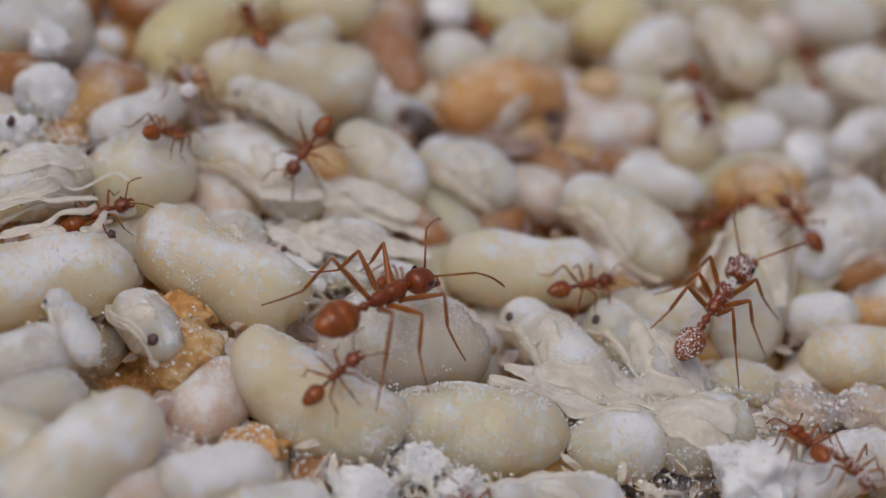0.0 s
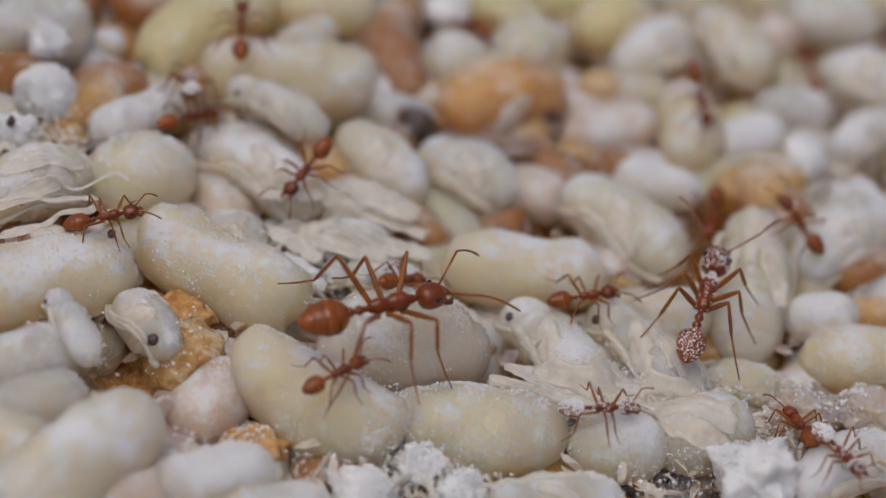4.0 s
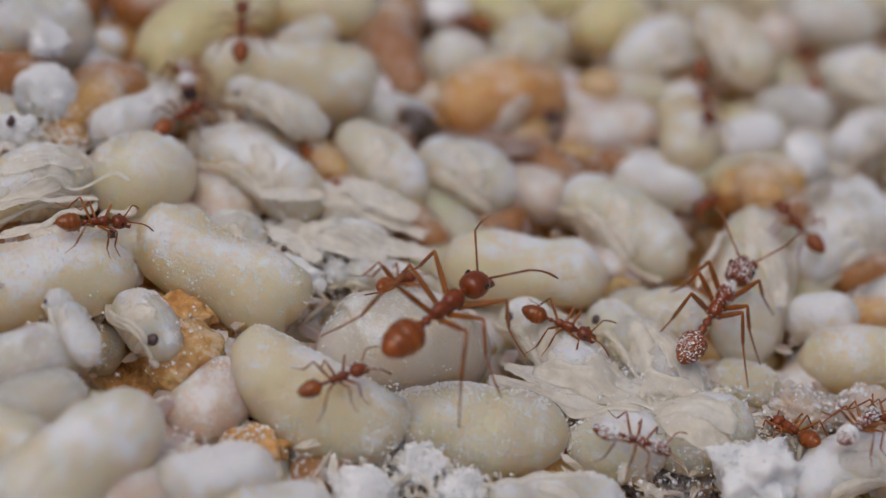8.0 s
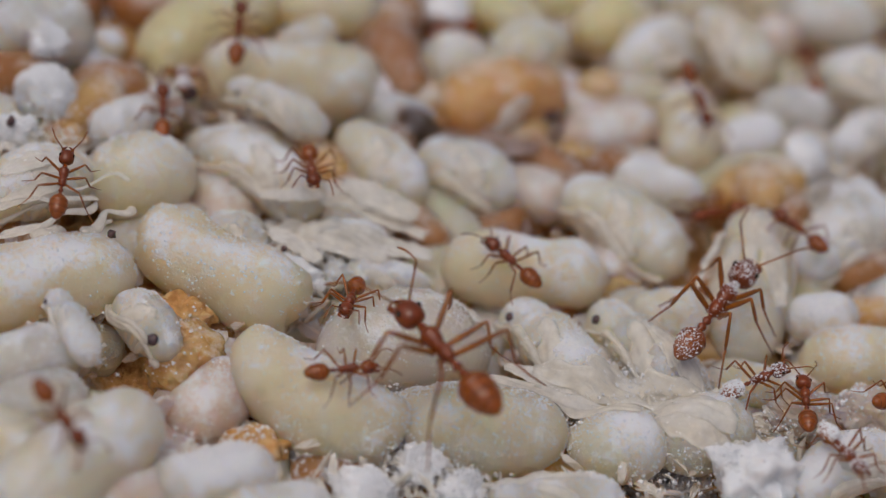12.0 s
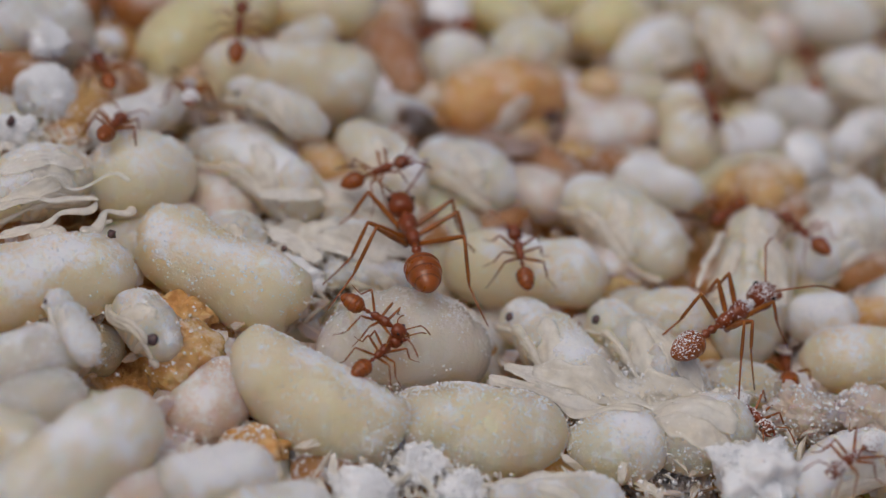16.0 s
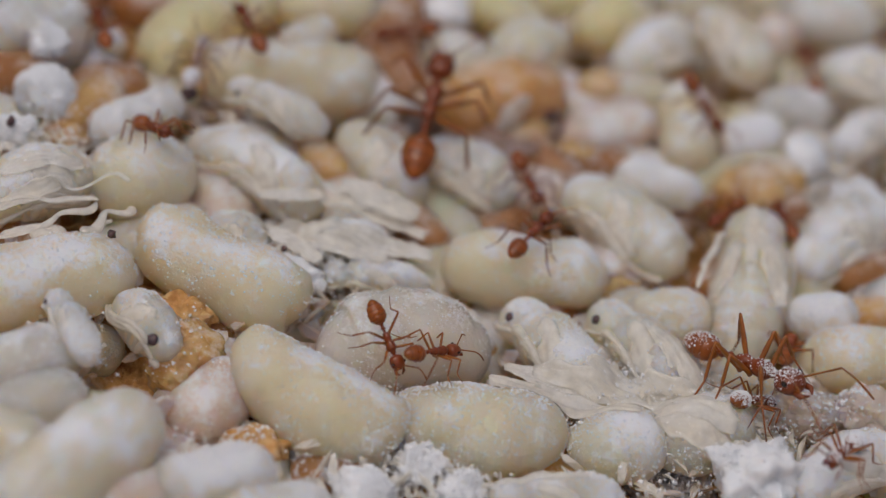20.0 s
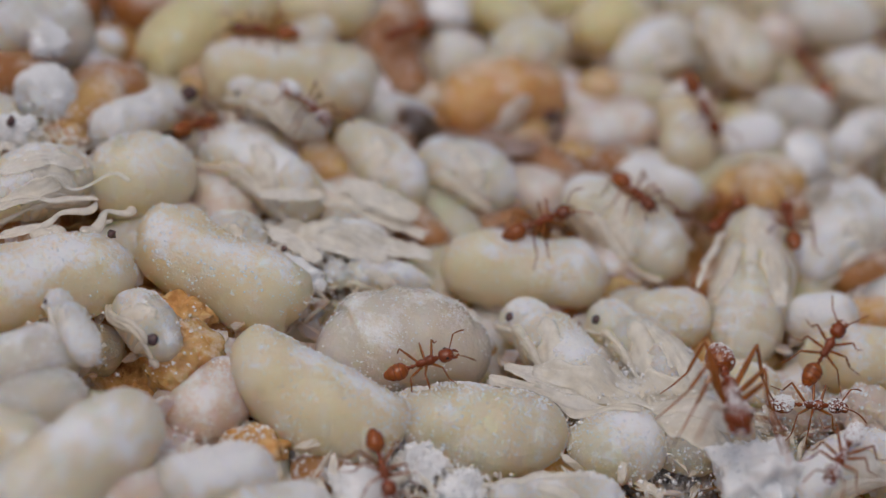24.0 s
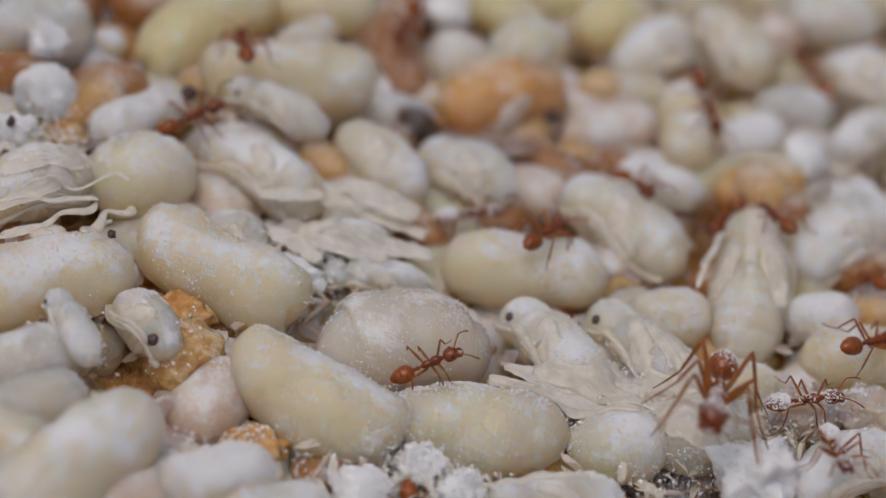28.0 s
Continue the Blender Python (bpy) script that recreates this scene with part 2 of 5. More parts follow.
def larva(a, b, r, bend=(0, 0, 0), tone="cream", dust=0.5, grooves=12, waist=0.0, taper=0.0, depth=0.014, egg=0.35):
    """A legless grub: a bent plump body with faint rings and a small head knob, powdered on top."""
    a, b, bend = mm(a), mm(b), mm(bend)
    mid = (a + b) / 2
    ob = new("larva" if tone not in ("tan", "amber") else "husk")
    ob.location = mid
    tagged(ob, LARVA_LABELS[tone], "larva" if tone not in ("tan", "amber") else "husk", "brood in the heap")
    bm = bmesh.new()
    cs, rs = capsule(a - mid, b - mid, r * MM, bend, 44, taper, waist, grooves, depth, egg)
    sweep(bm, cs, rs, 28, ripple=0.12, seed=rng.random() * 50)
    body = part("skin", bm, SKIN[tone], ob)
    BODIES.append(body)
    tip = b - mid + (b - a).normalized() * r * MM * 0.93
    bm = ball(bmesh.new(), tip, (r * 0.16 * MM,) * 3, 10)
    part("head_knob", bm, SKIN[tone], ob)
    if dust:
        dust_on(body, 0.9 * dust, rng)
    return ob


def frame_of(a, b, spin):
    """Origin midway, x towards a (the head), z upward and turned about x by spin."""
    x = (a - b).normalized()
    y = Vector((0, 0, 1)).cross(x).normalized()
    z = x.cross(y)
    m = Matrix((x, y, z)).transposed().to_4x4()
    return Matrix.Translation((a + b) / 2) @ m @ Matrix.Rotation(radians(spin), 4, "X")


CAMERA_SIDE = Vector((0, -0.7, 0.7))  # direction of the camera; pupae are rolled to show it a flank


def leaf(bm, path, wide, up, thick, seed, ridges=3):
    """A thin long plate along path with a rounded outline, soft lengthwise ridges and a wavy edge."""
    pts = [Vector(p) for p in path]
    n, k = len(pts) - 1, 8
    top, low = [], []
    for i, p in enumerate(pts):
        u = i / n
        way = (pts[min(i + 1, n)] - pts[max(i - 1, 0)]).normalized()
        side = way.cross(Vector(up)).normalized()
        out = side.cross(way)
        w = wide * max(0.12, (1 - (2 * min(u, 0.93) - 0.9) ** 2 * 0.95)) ** 0.5 * (1 + 0.2 * noise.noise(Vector((u * 5, seed, 1))))
        a, b = [], []
        for j in range(k + 1):
            v = 2 * j / k - 1
            e = 1 + 0.14 * noise.noise(Vector((u * 9, v * 2, seed)))
            q = p + side * v * w * e + out * (-0.30 * wide * v * v + 0.07 * wide * math.cos(v * ridges * math.pi) + 0.16 * wide * noise.noise(Vector((u * 4, v * 2, seed + 4))))
            t = out * thick * max(0.3, 1 - v * v)
            a.append(bm.verts.new(q + t))
            b.append(bm.verts.new(q - t))
        top.append(a)
        low.append(b)
    for i in range(n):
        for j in range(k):
            bm.faces.new((top[i][j], top[i + 1][j], top[i + 1][j + 1], top[i][j + 1]))
            bm.faces.new((low[i][j], low[i][j + 1], low[i + 1][j + 1], low[i + 1][j]))
        for j in (0, k):
            bm.faces.new((top[i][j], low[i][j], low[i + 1][j], top[i + 1][j]))
    for i in (0, n):
        for j in range(k):
            bm.faces.new((top[i][j], top[i][j + 1], low[i][j + 1], low[i][j]))
    return bm


def limb(points, r, lumps=2.0, seed=0.0, n=7):
    """A soft folded limb through the points, swollen at its joints, with a rounded end."""
    pts = [Vector(p) for p in points]
    path, rad = [], []
    for i in range(len(pts) - 1):
        p0, p1, p2, p3 = pts[max(i - 1, 0)], pts[i], pts[i + 1], pts[min(i + 2, len(pts) - 1)]
        for j in range(n + (i == len(pts) - 2)):
            u = j / n
            path.append(0.5 * (2 * p1 + (p2 - p0) * u + (2 * p0 - 5 * p1 + 4 * p2 - p3) * u * u + (3 * p1 - p0 - 3 * p2 + p3) * u ** 3))
    m = len(path) - 1
    for i in range(m + 1):
        u = i / m
        end = math.sqrt(max(0.02, 1 - max(0, (u - 0.94) / 0.06) ** 2)) * min(1, 0.5 + 6 * u)
        rad.append(r * end * (1.05 - 0.25 * u + 0.18 * math.cos(lumps * 2 * math.pi * u + seed)))
    return sweep(bmesh.new(), path, rad, 10, flat=0.75, ripple=0.12, seed=seed)


def pupa(a, b, r, spin=0, tone="pupa", dust=0.5, eye=1.0, wings=1, strands=True, head=0.78):
    """A naked pupa lying on its side: bent head with dark eyes, humped thorax, ringed abdomen, folded wing pads, legs and antennae."""
    a, b = mm(a), mm(b)
    q = r * MM
    half = (a - b).length / 2
    ob = new("pupa")
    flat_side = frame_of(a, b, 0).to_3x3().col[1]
    # the flank nearer the camera is turned up to suit its view
    side = 1 if flat_side.dot(CAMERA_SIDE) > 0 else -1
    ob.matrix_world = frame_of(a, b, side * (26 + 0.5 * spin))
    tagged(ob, "whitish translucent pupa with dark eye spots and folded limbs" if eye else "whitish translucent pupa with folded wing pads",
           "pupa", "brood in the heap")

    def shape(n):
        cs, rs = [], []
        front, back = half + q * (head + 0.1), -half - q * 0.95
        for i in range(n + 1):
            u = (1 - math.cos(math.pi * i / n)) / 2
            x = front + (back - front) * u
            hx, tx, ax = (x - half - q * 0.1) / (q * head), (x - half * 0.36) / max(q * 0.8, half * 0.5), (x + half * 0.5) / (half * 0.5 + q * 0.95)
            parts = [(max(0, 1 - v * v) ** 0.5 * w) for v, w in ((hx, head), (tx, 0.92), (ax, 0.98))]
            rr = sum(v ** 9 for v in parts) ** (1 / 9)
            if x < half * 0.1:
                rr *= 1 - 0.075 * max(0, math.cos(2 * math.pi * (half * 0.1 - x) / (q * 0.40))) ** 5
            bend = x / (half + q)
            cs.append((x, 0, q * (0.14 - 0.34 * bend * bend)))
            rs.append(max(rr * q, 1e-6))
        return cs, rs

    seed = rng.random() * 40
    cs, rs = shape(64)
    hd = part("skin", sweep(bmesh.new(), cs, rs, 28, flat=0.96, ripple=0.10, seed=seed), SKIN[tone], ob)
    BODIES.append(hd)
    if eye:
        for s in (-1, 1):
            bm = ball(bmesh.new(), (half + q * 0.22, s * q * head * 0.97, -q * 0.02), (q * 0.15 * eye, q * 0.11 * eye, q * 0.15 * eye), 12)
            part("eye", bm, EYE_SPOT, ob, "dark eye spot")

    def hug(x, angle, s, lift=0.0):
        """A place on the body's side at x along it, angle degrees above its flank."""
        i = min(range(len(cs)), key=lambda j: abs(cs[j][0] - x))
        rr, g = rs[i] * (1 + lift), radians(angle)
        return (x, s * rr * math.cos(g), cs[i][2] + rr * math.sin(g))

    for s in (-1, 1):
        if wings:
            path = [hug(half * 0.52 - u * (half * 1.1 + q * 0.45), 34 - 62 * u, s, 0.05) for u in [i / 16 for i in range(17)]]
            part("wing_pad", leaf(bmesh.new(), path, q * 0.40, (0, s, 0.1), q * 0.03, seed + s), FILM, ob, "flat milky folded wing pad")
        if strands:
            for j in range(3):
                x0 = half * (0.66 - 0.26 * j)
                pts = [hug(x0, -80, s), hug(x0 + q * (0.25 - 0.15 * j), -18 - 8 * j, s, 0.02), hug(x0 - q * 0.45, -14 - 12 * j, s, 0.06),
                       hug(x0 - q * (1.0 + 0.1 * j), -26 - 12 * j, s, 0.05), hug(x0 - q * (1.55 + 0.2 * j), -38 - 10 * j, s, 0.03)]
                part("folded_leg", limb(pts, q * (0.15 - 0.012 * j), 2.2, seed + j * 3 + s), FILM, ob, "soft translucent folded leg")
            pts = [hug(half + q * 0.55, -52, s), hug(half + q * 0.25, -34, s, 0.02), hug(half - q * 0.3, -24, s, 0.03), hug(half - q * 1.0, -40, s, 0.04)]
            part("antenna", limb(pts, q * 0.10, 1.0, seed + s), FILM, ob)
            bm = ball(bmesh.new(), (half + q * 0.60, s * q * 0.20, -q * 0.58), (q * 0.24, q * 0.17, q * 0.15), 12)
            part("mouthpart", bm, FILM, ob)
    if dust:
        dust_on(hd, 0.9 * dust, rng)
    return ob


def clump(c, size, rough=0.35, fine=1.0, mat=None, label="crumbly clump of caked white powder", name="powder_clump", sub=4, dust=0.4):
    """A knobbly crumb of powder or shed skin."""
    bm = bmesh.new()
    bmesh.ops.create_icosphere(bm, subdivisions=sub, radius=1.0)
    shift = Vector((rng.random() * 30, rng.random() * 30, rng.random() * 30))
    for v in bm.verts:
        d = v.co.normalized()
        k1 = noise.fractal(d * 1.5 * fine + shift, 0.7, 2.1, 7)
        k2 = abs(noise.noise(d * 6 * fine + shift))
        v.co = Vector([x * s for x, s in zip(d, size)]) * MM * (1 + rough * k1 - rough * 0.5 * k2)
    ob = part(name, bm, mat or CLUMP)
    ob.location = mm(c)
    tagged(ob, label, "powder clump" if name == "powder_clump" else "debris", "powder clumps")
    if dust:
        dust_on(ob, dust, rng, 0.06)
    return ob


REST = {}


def resting_height(p, deepest):
    """Height of the brood under p, but not deeper than that: a limp skin spans the gaps."""
    if not REST:
        bpy.context.view_layer.update()
        REST["graph"] = bpy.context.evaluated_depsgraph_get()
    hit, place = scene.ray_cast(REST["graph"], p + Vector((0, 0, 3 * MM)), Vector((0, 0, -1)))[:2]
    return max(place.z, deepest) if hit else deepest


def sliver(pts, w, tone="pupa", label="thin translucent shed skin flap draped over the brood"):
    """A limp flap of shed skin or a loose wing pad, draped over the bodies under it: a thin leaf with an uneven edge and soft folds."""
    pts = [mm(p) for p in pts]
    n, k, seed = 26, 12, rng.random() * 30
    grid = []
    for i in range(n + 1):
        u = i / n
        p = pts[0] * (1 - u) ** 2 + pts[1] * 2 * u * (1 - u) + pts[2] * u * u
        way = ((pts[1] - pts[0]) * (1 - u) + (pts[2] - pts[1]) * u).normalized()
        side = way.cross(Vector((0, 0, 1))).normalized()
        wide = w * MM * (0.10 + 0.90 * math.sin(math.pi * (0.06 + 0.86 * u)) ** 0.6) * (1 + 0.35 * noise.noise(Vector((u * 5, seed, 0))))
        row = []
        for j in range(k + 1):
            v = 2 * j / k - 1
            edge = wide * (1 + 0.30 * noise.noise(Vector((u * 9, v * 2, seed))))
            q = p + side * v * edge + way * 0.25 * w * MM * noise.noise(Vector((v * 3, seed, 3)))
            q.z = resting_height(q, p.z - 0.9 * MM)
            row.append(q)
        grid.append(row)
    for _ in range(3):
        heights = [[q.z for q in row] for row in grid]
        for i in range(n + 1):
            for j in range(k + 1):
                near = [heights[max(i - 1, 0)][j], heights[min(i + 1, n)][j], heights[i][max(j - 1, 0)], heights[i][min(j + 1, k)]]
                grid[i][j].z = max(heights[i][j], sum(near) / 4)
    bm = bmesh.new()
    top, low = [], []
    for i in range(n + 1):
        a, b = [], []
        for j in range(k + 1):
            u, v = i / n, 2 * j / k - 1
            fold = 0.10 + 0.05 * math.cos(v * 9 + seed) + 0.16 * abs(noise.noise(Vector((u * 4, v * 2, seed + 5))))
            q = grid[i][j] - pts[1] + Vector((0, 0, fold * w * MM))
            t = Vector((0, 0, 0.035 * w * MM * max(0.2, 1 - v * v)))
            a.append(bm.verts.new(q + t))
            b.append(bm.verts.new(q - t))
        top.append(a)
        low.append(b)
    for i in range(n):
        for j in range(k):
            bm.faces.new((top[i][j], top[i + 1][j], top[i + 1][j + 1], top[i][j + 1]))
            bm.faces.new((low[i][j], low[i][j + 1], low[i + 1][j + 1], low[i + 1][j]))
        for j in (0, k):
            bm.faces.new((top[i][j], low[i][j], low[i + 1][j], top[i + 1][j]))
    for i in (0, n):
        for j in range(k):
            bm.faces.new((top[i][j], top[i][j + 1], low[i][j + 1], low[i][j]))
    ob = part("skin_flap", bm, SKIN[tone] if tone in ("amber", "tan") else FILM)
    ob.location = pts[1]
    return tagged(ob, label, "skin flap", "skin flaps in the heap")


def strand(pts, w, label="pale rounded pupal limb lying over the brood"):
    """A soft limb of a pupa: a slack flattened tube with a swollen rounded tip."""
    pts = [mm(p) for p in pts]
    n, seed = 26, rng.random() * 20
    size = (pts[2] - pts[0]).length
    path, rad = [], []
    for i in range(n + 1):
        u = (1 - math.cos(math.pi * i / n)) / 2
        slack = Vector((noise.noise(Vector((u * 3, seed, 0))), noise.noise(Vector((u * 3, seed, 5))), 0.6 * noise.noise(Vector((u * 3, seed, 9))))) * 0.16 * size
        p = pts[0] * (1 - u) ** 2 + pts[1] * 2 * u * (1 - u) + pts[2] * u * u + slack
        p.z = resting_height(p, p.z - 1.2 * MM) + 0.4 * w * MM
        path.append(p - pts[1])
        end = math.sqrt(max(0.003, min(1, u / 0.08))) * math.sqrt(max(0.003, 1 - max(0, (u - 0.92) / 0.08) ** 2))
        rad.append(w * MM * (1.0 + 0.30 * math.sin(u * 9 + seed) + 0.35 * u ** 4) * end)
    for _ in range(3):
        path = [path[0]] + [Vector((b.x, b.y, max(b.z, (a.z + b.z + c.z) / 3))) for a, b, c in zip(path, path[1:], path[2:])] + [path[-1]]
    ob = part("pupa_limb", sweep(bmesh.new(), path, rad, 12, flat=0.5, ripple=0.16, seed=seed), FILM)
    ob.location = pts[1]
    return tagged(ob, label, "pupal limb", "pupal limbs")


# ---- ground and the bed of the heap ----
def grid_mesh(name, x0, x1, y0, y1, nx, ny, height, material):
    verts = [(x0 + (x1 - x0) * i / nx, y0 + (y1 - y0) * j / ny) for j in range(ny + 1) for i in range(nx + 1)]
    verts = [(x * MM, y * MM, height(x, y) * MM) for x, y in verts]
    faces = [(j * (nx + 1) + i, j * (nx + 1) + i + 1, (j + 1) * (nx + 1) + i + 1, (j + 1) * (nx + 1) + i) for j in range(ny) for i in range(nx)]
    me = bpy.data.meshes.new(name)
    me.from_pydata(verts, [], faces)
    me.polygons.foreach_set("use_smooth", [True] * len(me.polygons))
    me.materials.append(material)
    return new(name, me)


tagged(grid_mesh("ground", -2e6, 2e6, -2e6, 2e6, 2, 2, lambda x, y: 0.0, BOARD), "weathered grey board under the heap of brood", "ground", kind="structure")


def level(x, y):
    """Height of the middle of the top layer of brood."""
    return 3.2 + 0.08 * abs(x)


def bed_height(x, y):
    edge = min(1, max(0, (34 - abs(x)) / 4), max(0, (44 - abs(y - 6)) / 4))
    v = Vector((x * 0.45, y * 0.45, 0))
    edge *= min(1, max(0, math.hypot(x - 11.7, (y + 8.6) * 1.3) - 1.6))
    return -0.05 + edge * (level(x, y) - 2.6 + 0.9 * noise.fractal(v, 0.7, 2.0, 5) + 0.5 * abs(noise.noise(v * 4)))


tagged(grid_mesh("crumb_bed", -36, 36, -38, 50, 200, 240, bed_height, BED), "brown and amber crumbs and husks under the brood", "crumbs", kind="stuff")


# ---- the brood, body by body ----
larva((-17.85, -10.14, 4.63), (-13.98, -7.74, 4.32), 1.86, tone="cream", dust=0.3)
larva((-11.07, -4.75, 4.09), (-6.93, -5.70, 3.75), 1.93, bend=(-0.07, -0.15, -0.15), dust=1.2, waist=0.05)
larva((-5.65, -10.37, 3.95), (-1.53, -11.42, 3.62), 1.97, bend=(-0.05, -0.20, -0.20), dust=1.5)
larva((1.52, -10.42, 3.32), (4.87, -9.97, 3.59), 2.12, bend=(0.02, -0.06, -0.06), dust=1.5, egg=0.6)
larva((-1.99, -6.94, 3.36), (0.79, -5.80, 3.26), 2.33, bend=(-0.03, 0.10, 0.10), tone="grey", dust=0.5, egg=0.8)
larva((8.52, -9.66, 3.88), (9.68, -9.36, 3.97), 1.56, tone="pupa", dust=0.7, grooves=7, depth=0.03, egg=0.6)
larva((11.90, -8.39, 4.15), (13.02, -7.67, 4.24), 1.66, tone="pupa", dust=0.7, grooves=8, depth=0.05)
larva((-10.80, -15.97, 4.66), (-13.36, -20.49, 4.87), 1.94, tone="pupa", dust=0.9)
larva((-8.04, -12.57, 2.95), (-7.30, -11.14, 3.07), 1.50, tone="pink", dust=0.3)
larva((-7.84, -17.52, 4.03), (-5.61, -15.93, 3.85), 1.40, tone="white", dust=1.2)
larva((-5.22, -17.54, 3.62), (-2.83, -16.60, 3.43), 1.18, tone="white", dust=1)
clump((-0.81, -14.79, 3.27), (1.33, 1.19, 1.06), 0.30)
clump((1.28, -12.66, 3.30), (1.07, 1.00, 0.93), 0.40)
clump((3.12, -13.75, 3.45), (1.11, 0.97, 0.83), 0.40)
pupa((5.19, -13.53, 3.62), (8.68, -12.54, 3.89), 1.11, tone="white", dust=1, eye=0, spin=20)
clump((14.84, -10.47, 5.19), (1.91, 1.72, 1.54), 0.45)
pupa((17.25, -9.97, 4.98), (19.44, -7.81, 5.16), 1.46, tone="white", dust=0.7, eye=0, spin=30)
clump((16.5, -5.6, 4.4), (1.5, 1.2, 1.1), 0.35, mat=SKIN["pink"], name="shed_skin", label="crumpled pinkish shed skin among the brood", sub=5, dust=0.3)
clump((19.2, -4.9, 4.6), (1.5, 1.2, 1.1), 0.35, mat=SKIN["pink"], name="shed_skin", label="crumpled pinkish shed skin among the brood", sub=5, dust=0.3)
larva((17.52, -2.20, 4.60), (19.94, -1.55, 4.79), 1.47, tone="cream", dust=0.4)
larva((16.22, -0.04, 4.50), (17.31, 0.36, 4.58), 1.11, tone="white", dust=0.8)
pupa((13.36, 3.57, 4.75), (13.66, -1.14, 3.80), 1.84, dust=0.3, eye=0, spin=-20, wings=1, strands=False)
larva((9.69, -1.79, 3.98), (10.76, -1.40, 4.06), 1.38, dust=0.2)
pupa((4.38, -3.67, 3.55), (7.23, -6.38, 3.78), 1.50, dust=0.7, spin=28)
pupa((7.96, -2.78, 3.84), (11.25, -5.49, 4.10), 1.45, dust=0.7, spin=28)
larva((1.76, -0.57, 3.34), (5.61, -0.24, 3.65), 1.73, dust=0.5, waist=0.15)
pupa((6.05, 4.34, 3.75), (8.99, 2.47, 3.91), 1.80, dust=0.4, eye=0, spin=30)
pupa((-0.75, 5.05, 3.27), (1.35, 4.55, 3.25), 1.62, dust=0.5, eye=0, spin=20)
pupa((-4.61, 4.41, 3.57), (-2.78, 3.17, 3.42), 1.57, dust=0.3, eye=0, spin=35, strands=False)
pupa((-10.06, 1.43, 4.00), (-6.94, 0.47, 3.76), 1.59, dust=0.5, eye=0, spin=35)
pupa((-5.42, -1.88, 3.63), (-3.15, -1.04, 3.45), 1.03, tone="white", dust=1, eye=0.7, spin=20)
pupa((-4.08, -3.40, 3.53), (-0.94, -2.51, 3.27), 0.83, tone="white", dust=0.8, eye=0)
clump((-5.91, -4.36, 3.67), (1.26, 1.04, 0.82), 0.40)
pupa((-9.31, -2.75, 3.94), (-8.20, -3.16, 3.86), 0.93, tone="white", dust=0.6, eye=0.8, strands=False)
larva((-13.79, -1.57, 4.30), (-13.10, -0.97, 4.25), 1.97, tone="pupa", dust=0.5, grooves=8, depth=0.05)
pupa((-18.53, -4.65, 4.68), (-16.75, -2.89, 4.54), 1.69, dust=0.5, eye=0, spin=20)
larva((-15.36, 1.07, 4.43), (-13.68, 3.20, 4.29), 1.05, tone="white", dust=1.2)
clump((-18.62, 1.70, 4.69), (1.42, 1.42, 1.42), 0.10, mat=SKIN["white"], dust=1.6, name="powder_ball", label="round ball caked with white powder", sub=5)
larva((-17.04, 3.42, 3.56), (-15.60, 4.47, 3.45), 1.39, tone="tan", dust=0.2)
larva((-20.80, 5.85, 4.86), (-19.32, 5.75, 4.75), 1.88, tone="grey", dust=0.7)
clump((-19.17, 3.84, 5.93), (0.90, 0.80, 0.70), 0.40)
larva((-14.24, 7.23, 4.15), (-11.78, 10.92, 4.33), 1.66, bend=(-0.31, 0.13, 0.13), tone="yellow", dust=0.2)
larva((-10.84, 6.85, 4.07), (-6.49, 8.47, 3.72), 1.85, bend=(0.05, -0.14, -0.14), dust=0.3)
pupa((-10.24, 4.83, 4.92), (-7.21, 4.18, 4.68), 1.01, tone="white", dust=1, eye=0.8, spin=20)
larva((-8.87, 8.97, 4.68), (-7.84, 10.21, 4.65), 0.88, dust=0.2)
larva((-9.23, 12.48, 3.94), (-6.77, 13.24, 3.74), 1.37, dust=0.2)
larva((-4.62, 11.35, 3.65), (-3.65, 9.55, 3.41), 1.36, tone="tan", dust=0.3)
larva((-1.67, 11.79, 3.33), (-1.24, 11.71, 3.30), 1.58, dust=0.2)
pupa((2.28, 14.34, 3.38), (1.12, 13.43, 3.29), 1.49, dust=0.4, eye=0, spin=-20)
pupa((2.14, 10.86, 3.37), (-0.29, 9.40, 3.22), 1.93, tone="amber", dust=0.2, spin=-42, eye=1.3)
larva((4.22, 7.44, 2.94), (6.77, 7.95, 3.14), 0.93, tone="tan", dust=0.1)
larva((5.17, 9.09, 3.61), (7.14, 10.16, 3.77), 1.20, tone="pink", dust=0.7)
larva((9.43, 11.60, 4.14), (9.91, 9.83, 3.81), 1.52, dust=0.1)
larva((4.65, 16.70, 3.57), (5.93, 17.32, 3.67), 1.40, tone="yellow", dust=0.1)
pupa((6.82, 14.60, 3.78), (8.25, 16.33, 3.83), 1.55, dust=0.2, eye=0, spin=30)
pupa((10.09, 17.95, 4.02), (11.80, 16.07, 4.13), 1.56, tone="cream", dust=0.1, eye=0, spin=40)
pupa((16.64, 16.28, 4.53), (18.56, 15.91, 4.68), 1.60, tone="white", dust=0.6, eye=0, spin=20)
larva((13.56, 13.16, 4.29), (15.15, 13.33, 4.41), 1.11, tone="grey", dust=0.8)
pupa((16.39, 3.91, 4.45), (18.06, 6.46, 4.71), 1.67, tone="white", dust=0.8, eye=0, spin=20)
clump((17.62, 7.32, 5.11), (1.18, 1.10, 1.02), 0.35)
larva((11.85, 10.49, 4.15), (13.09, 11.23, 4.25), 1.04, tone="white", dust=0.6)
larva((12.93, 7.68, 4.23), (13.63, 7.12, 4.29), 1.18, tone="amber", dust=0.2)
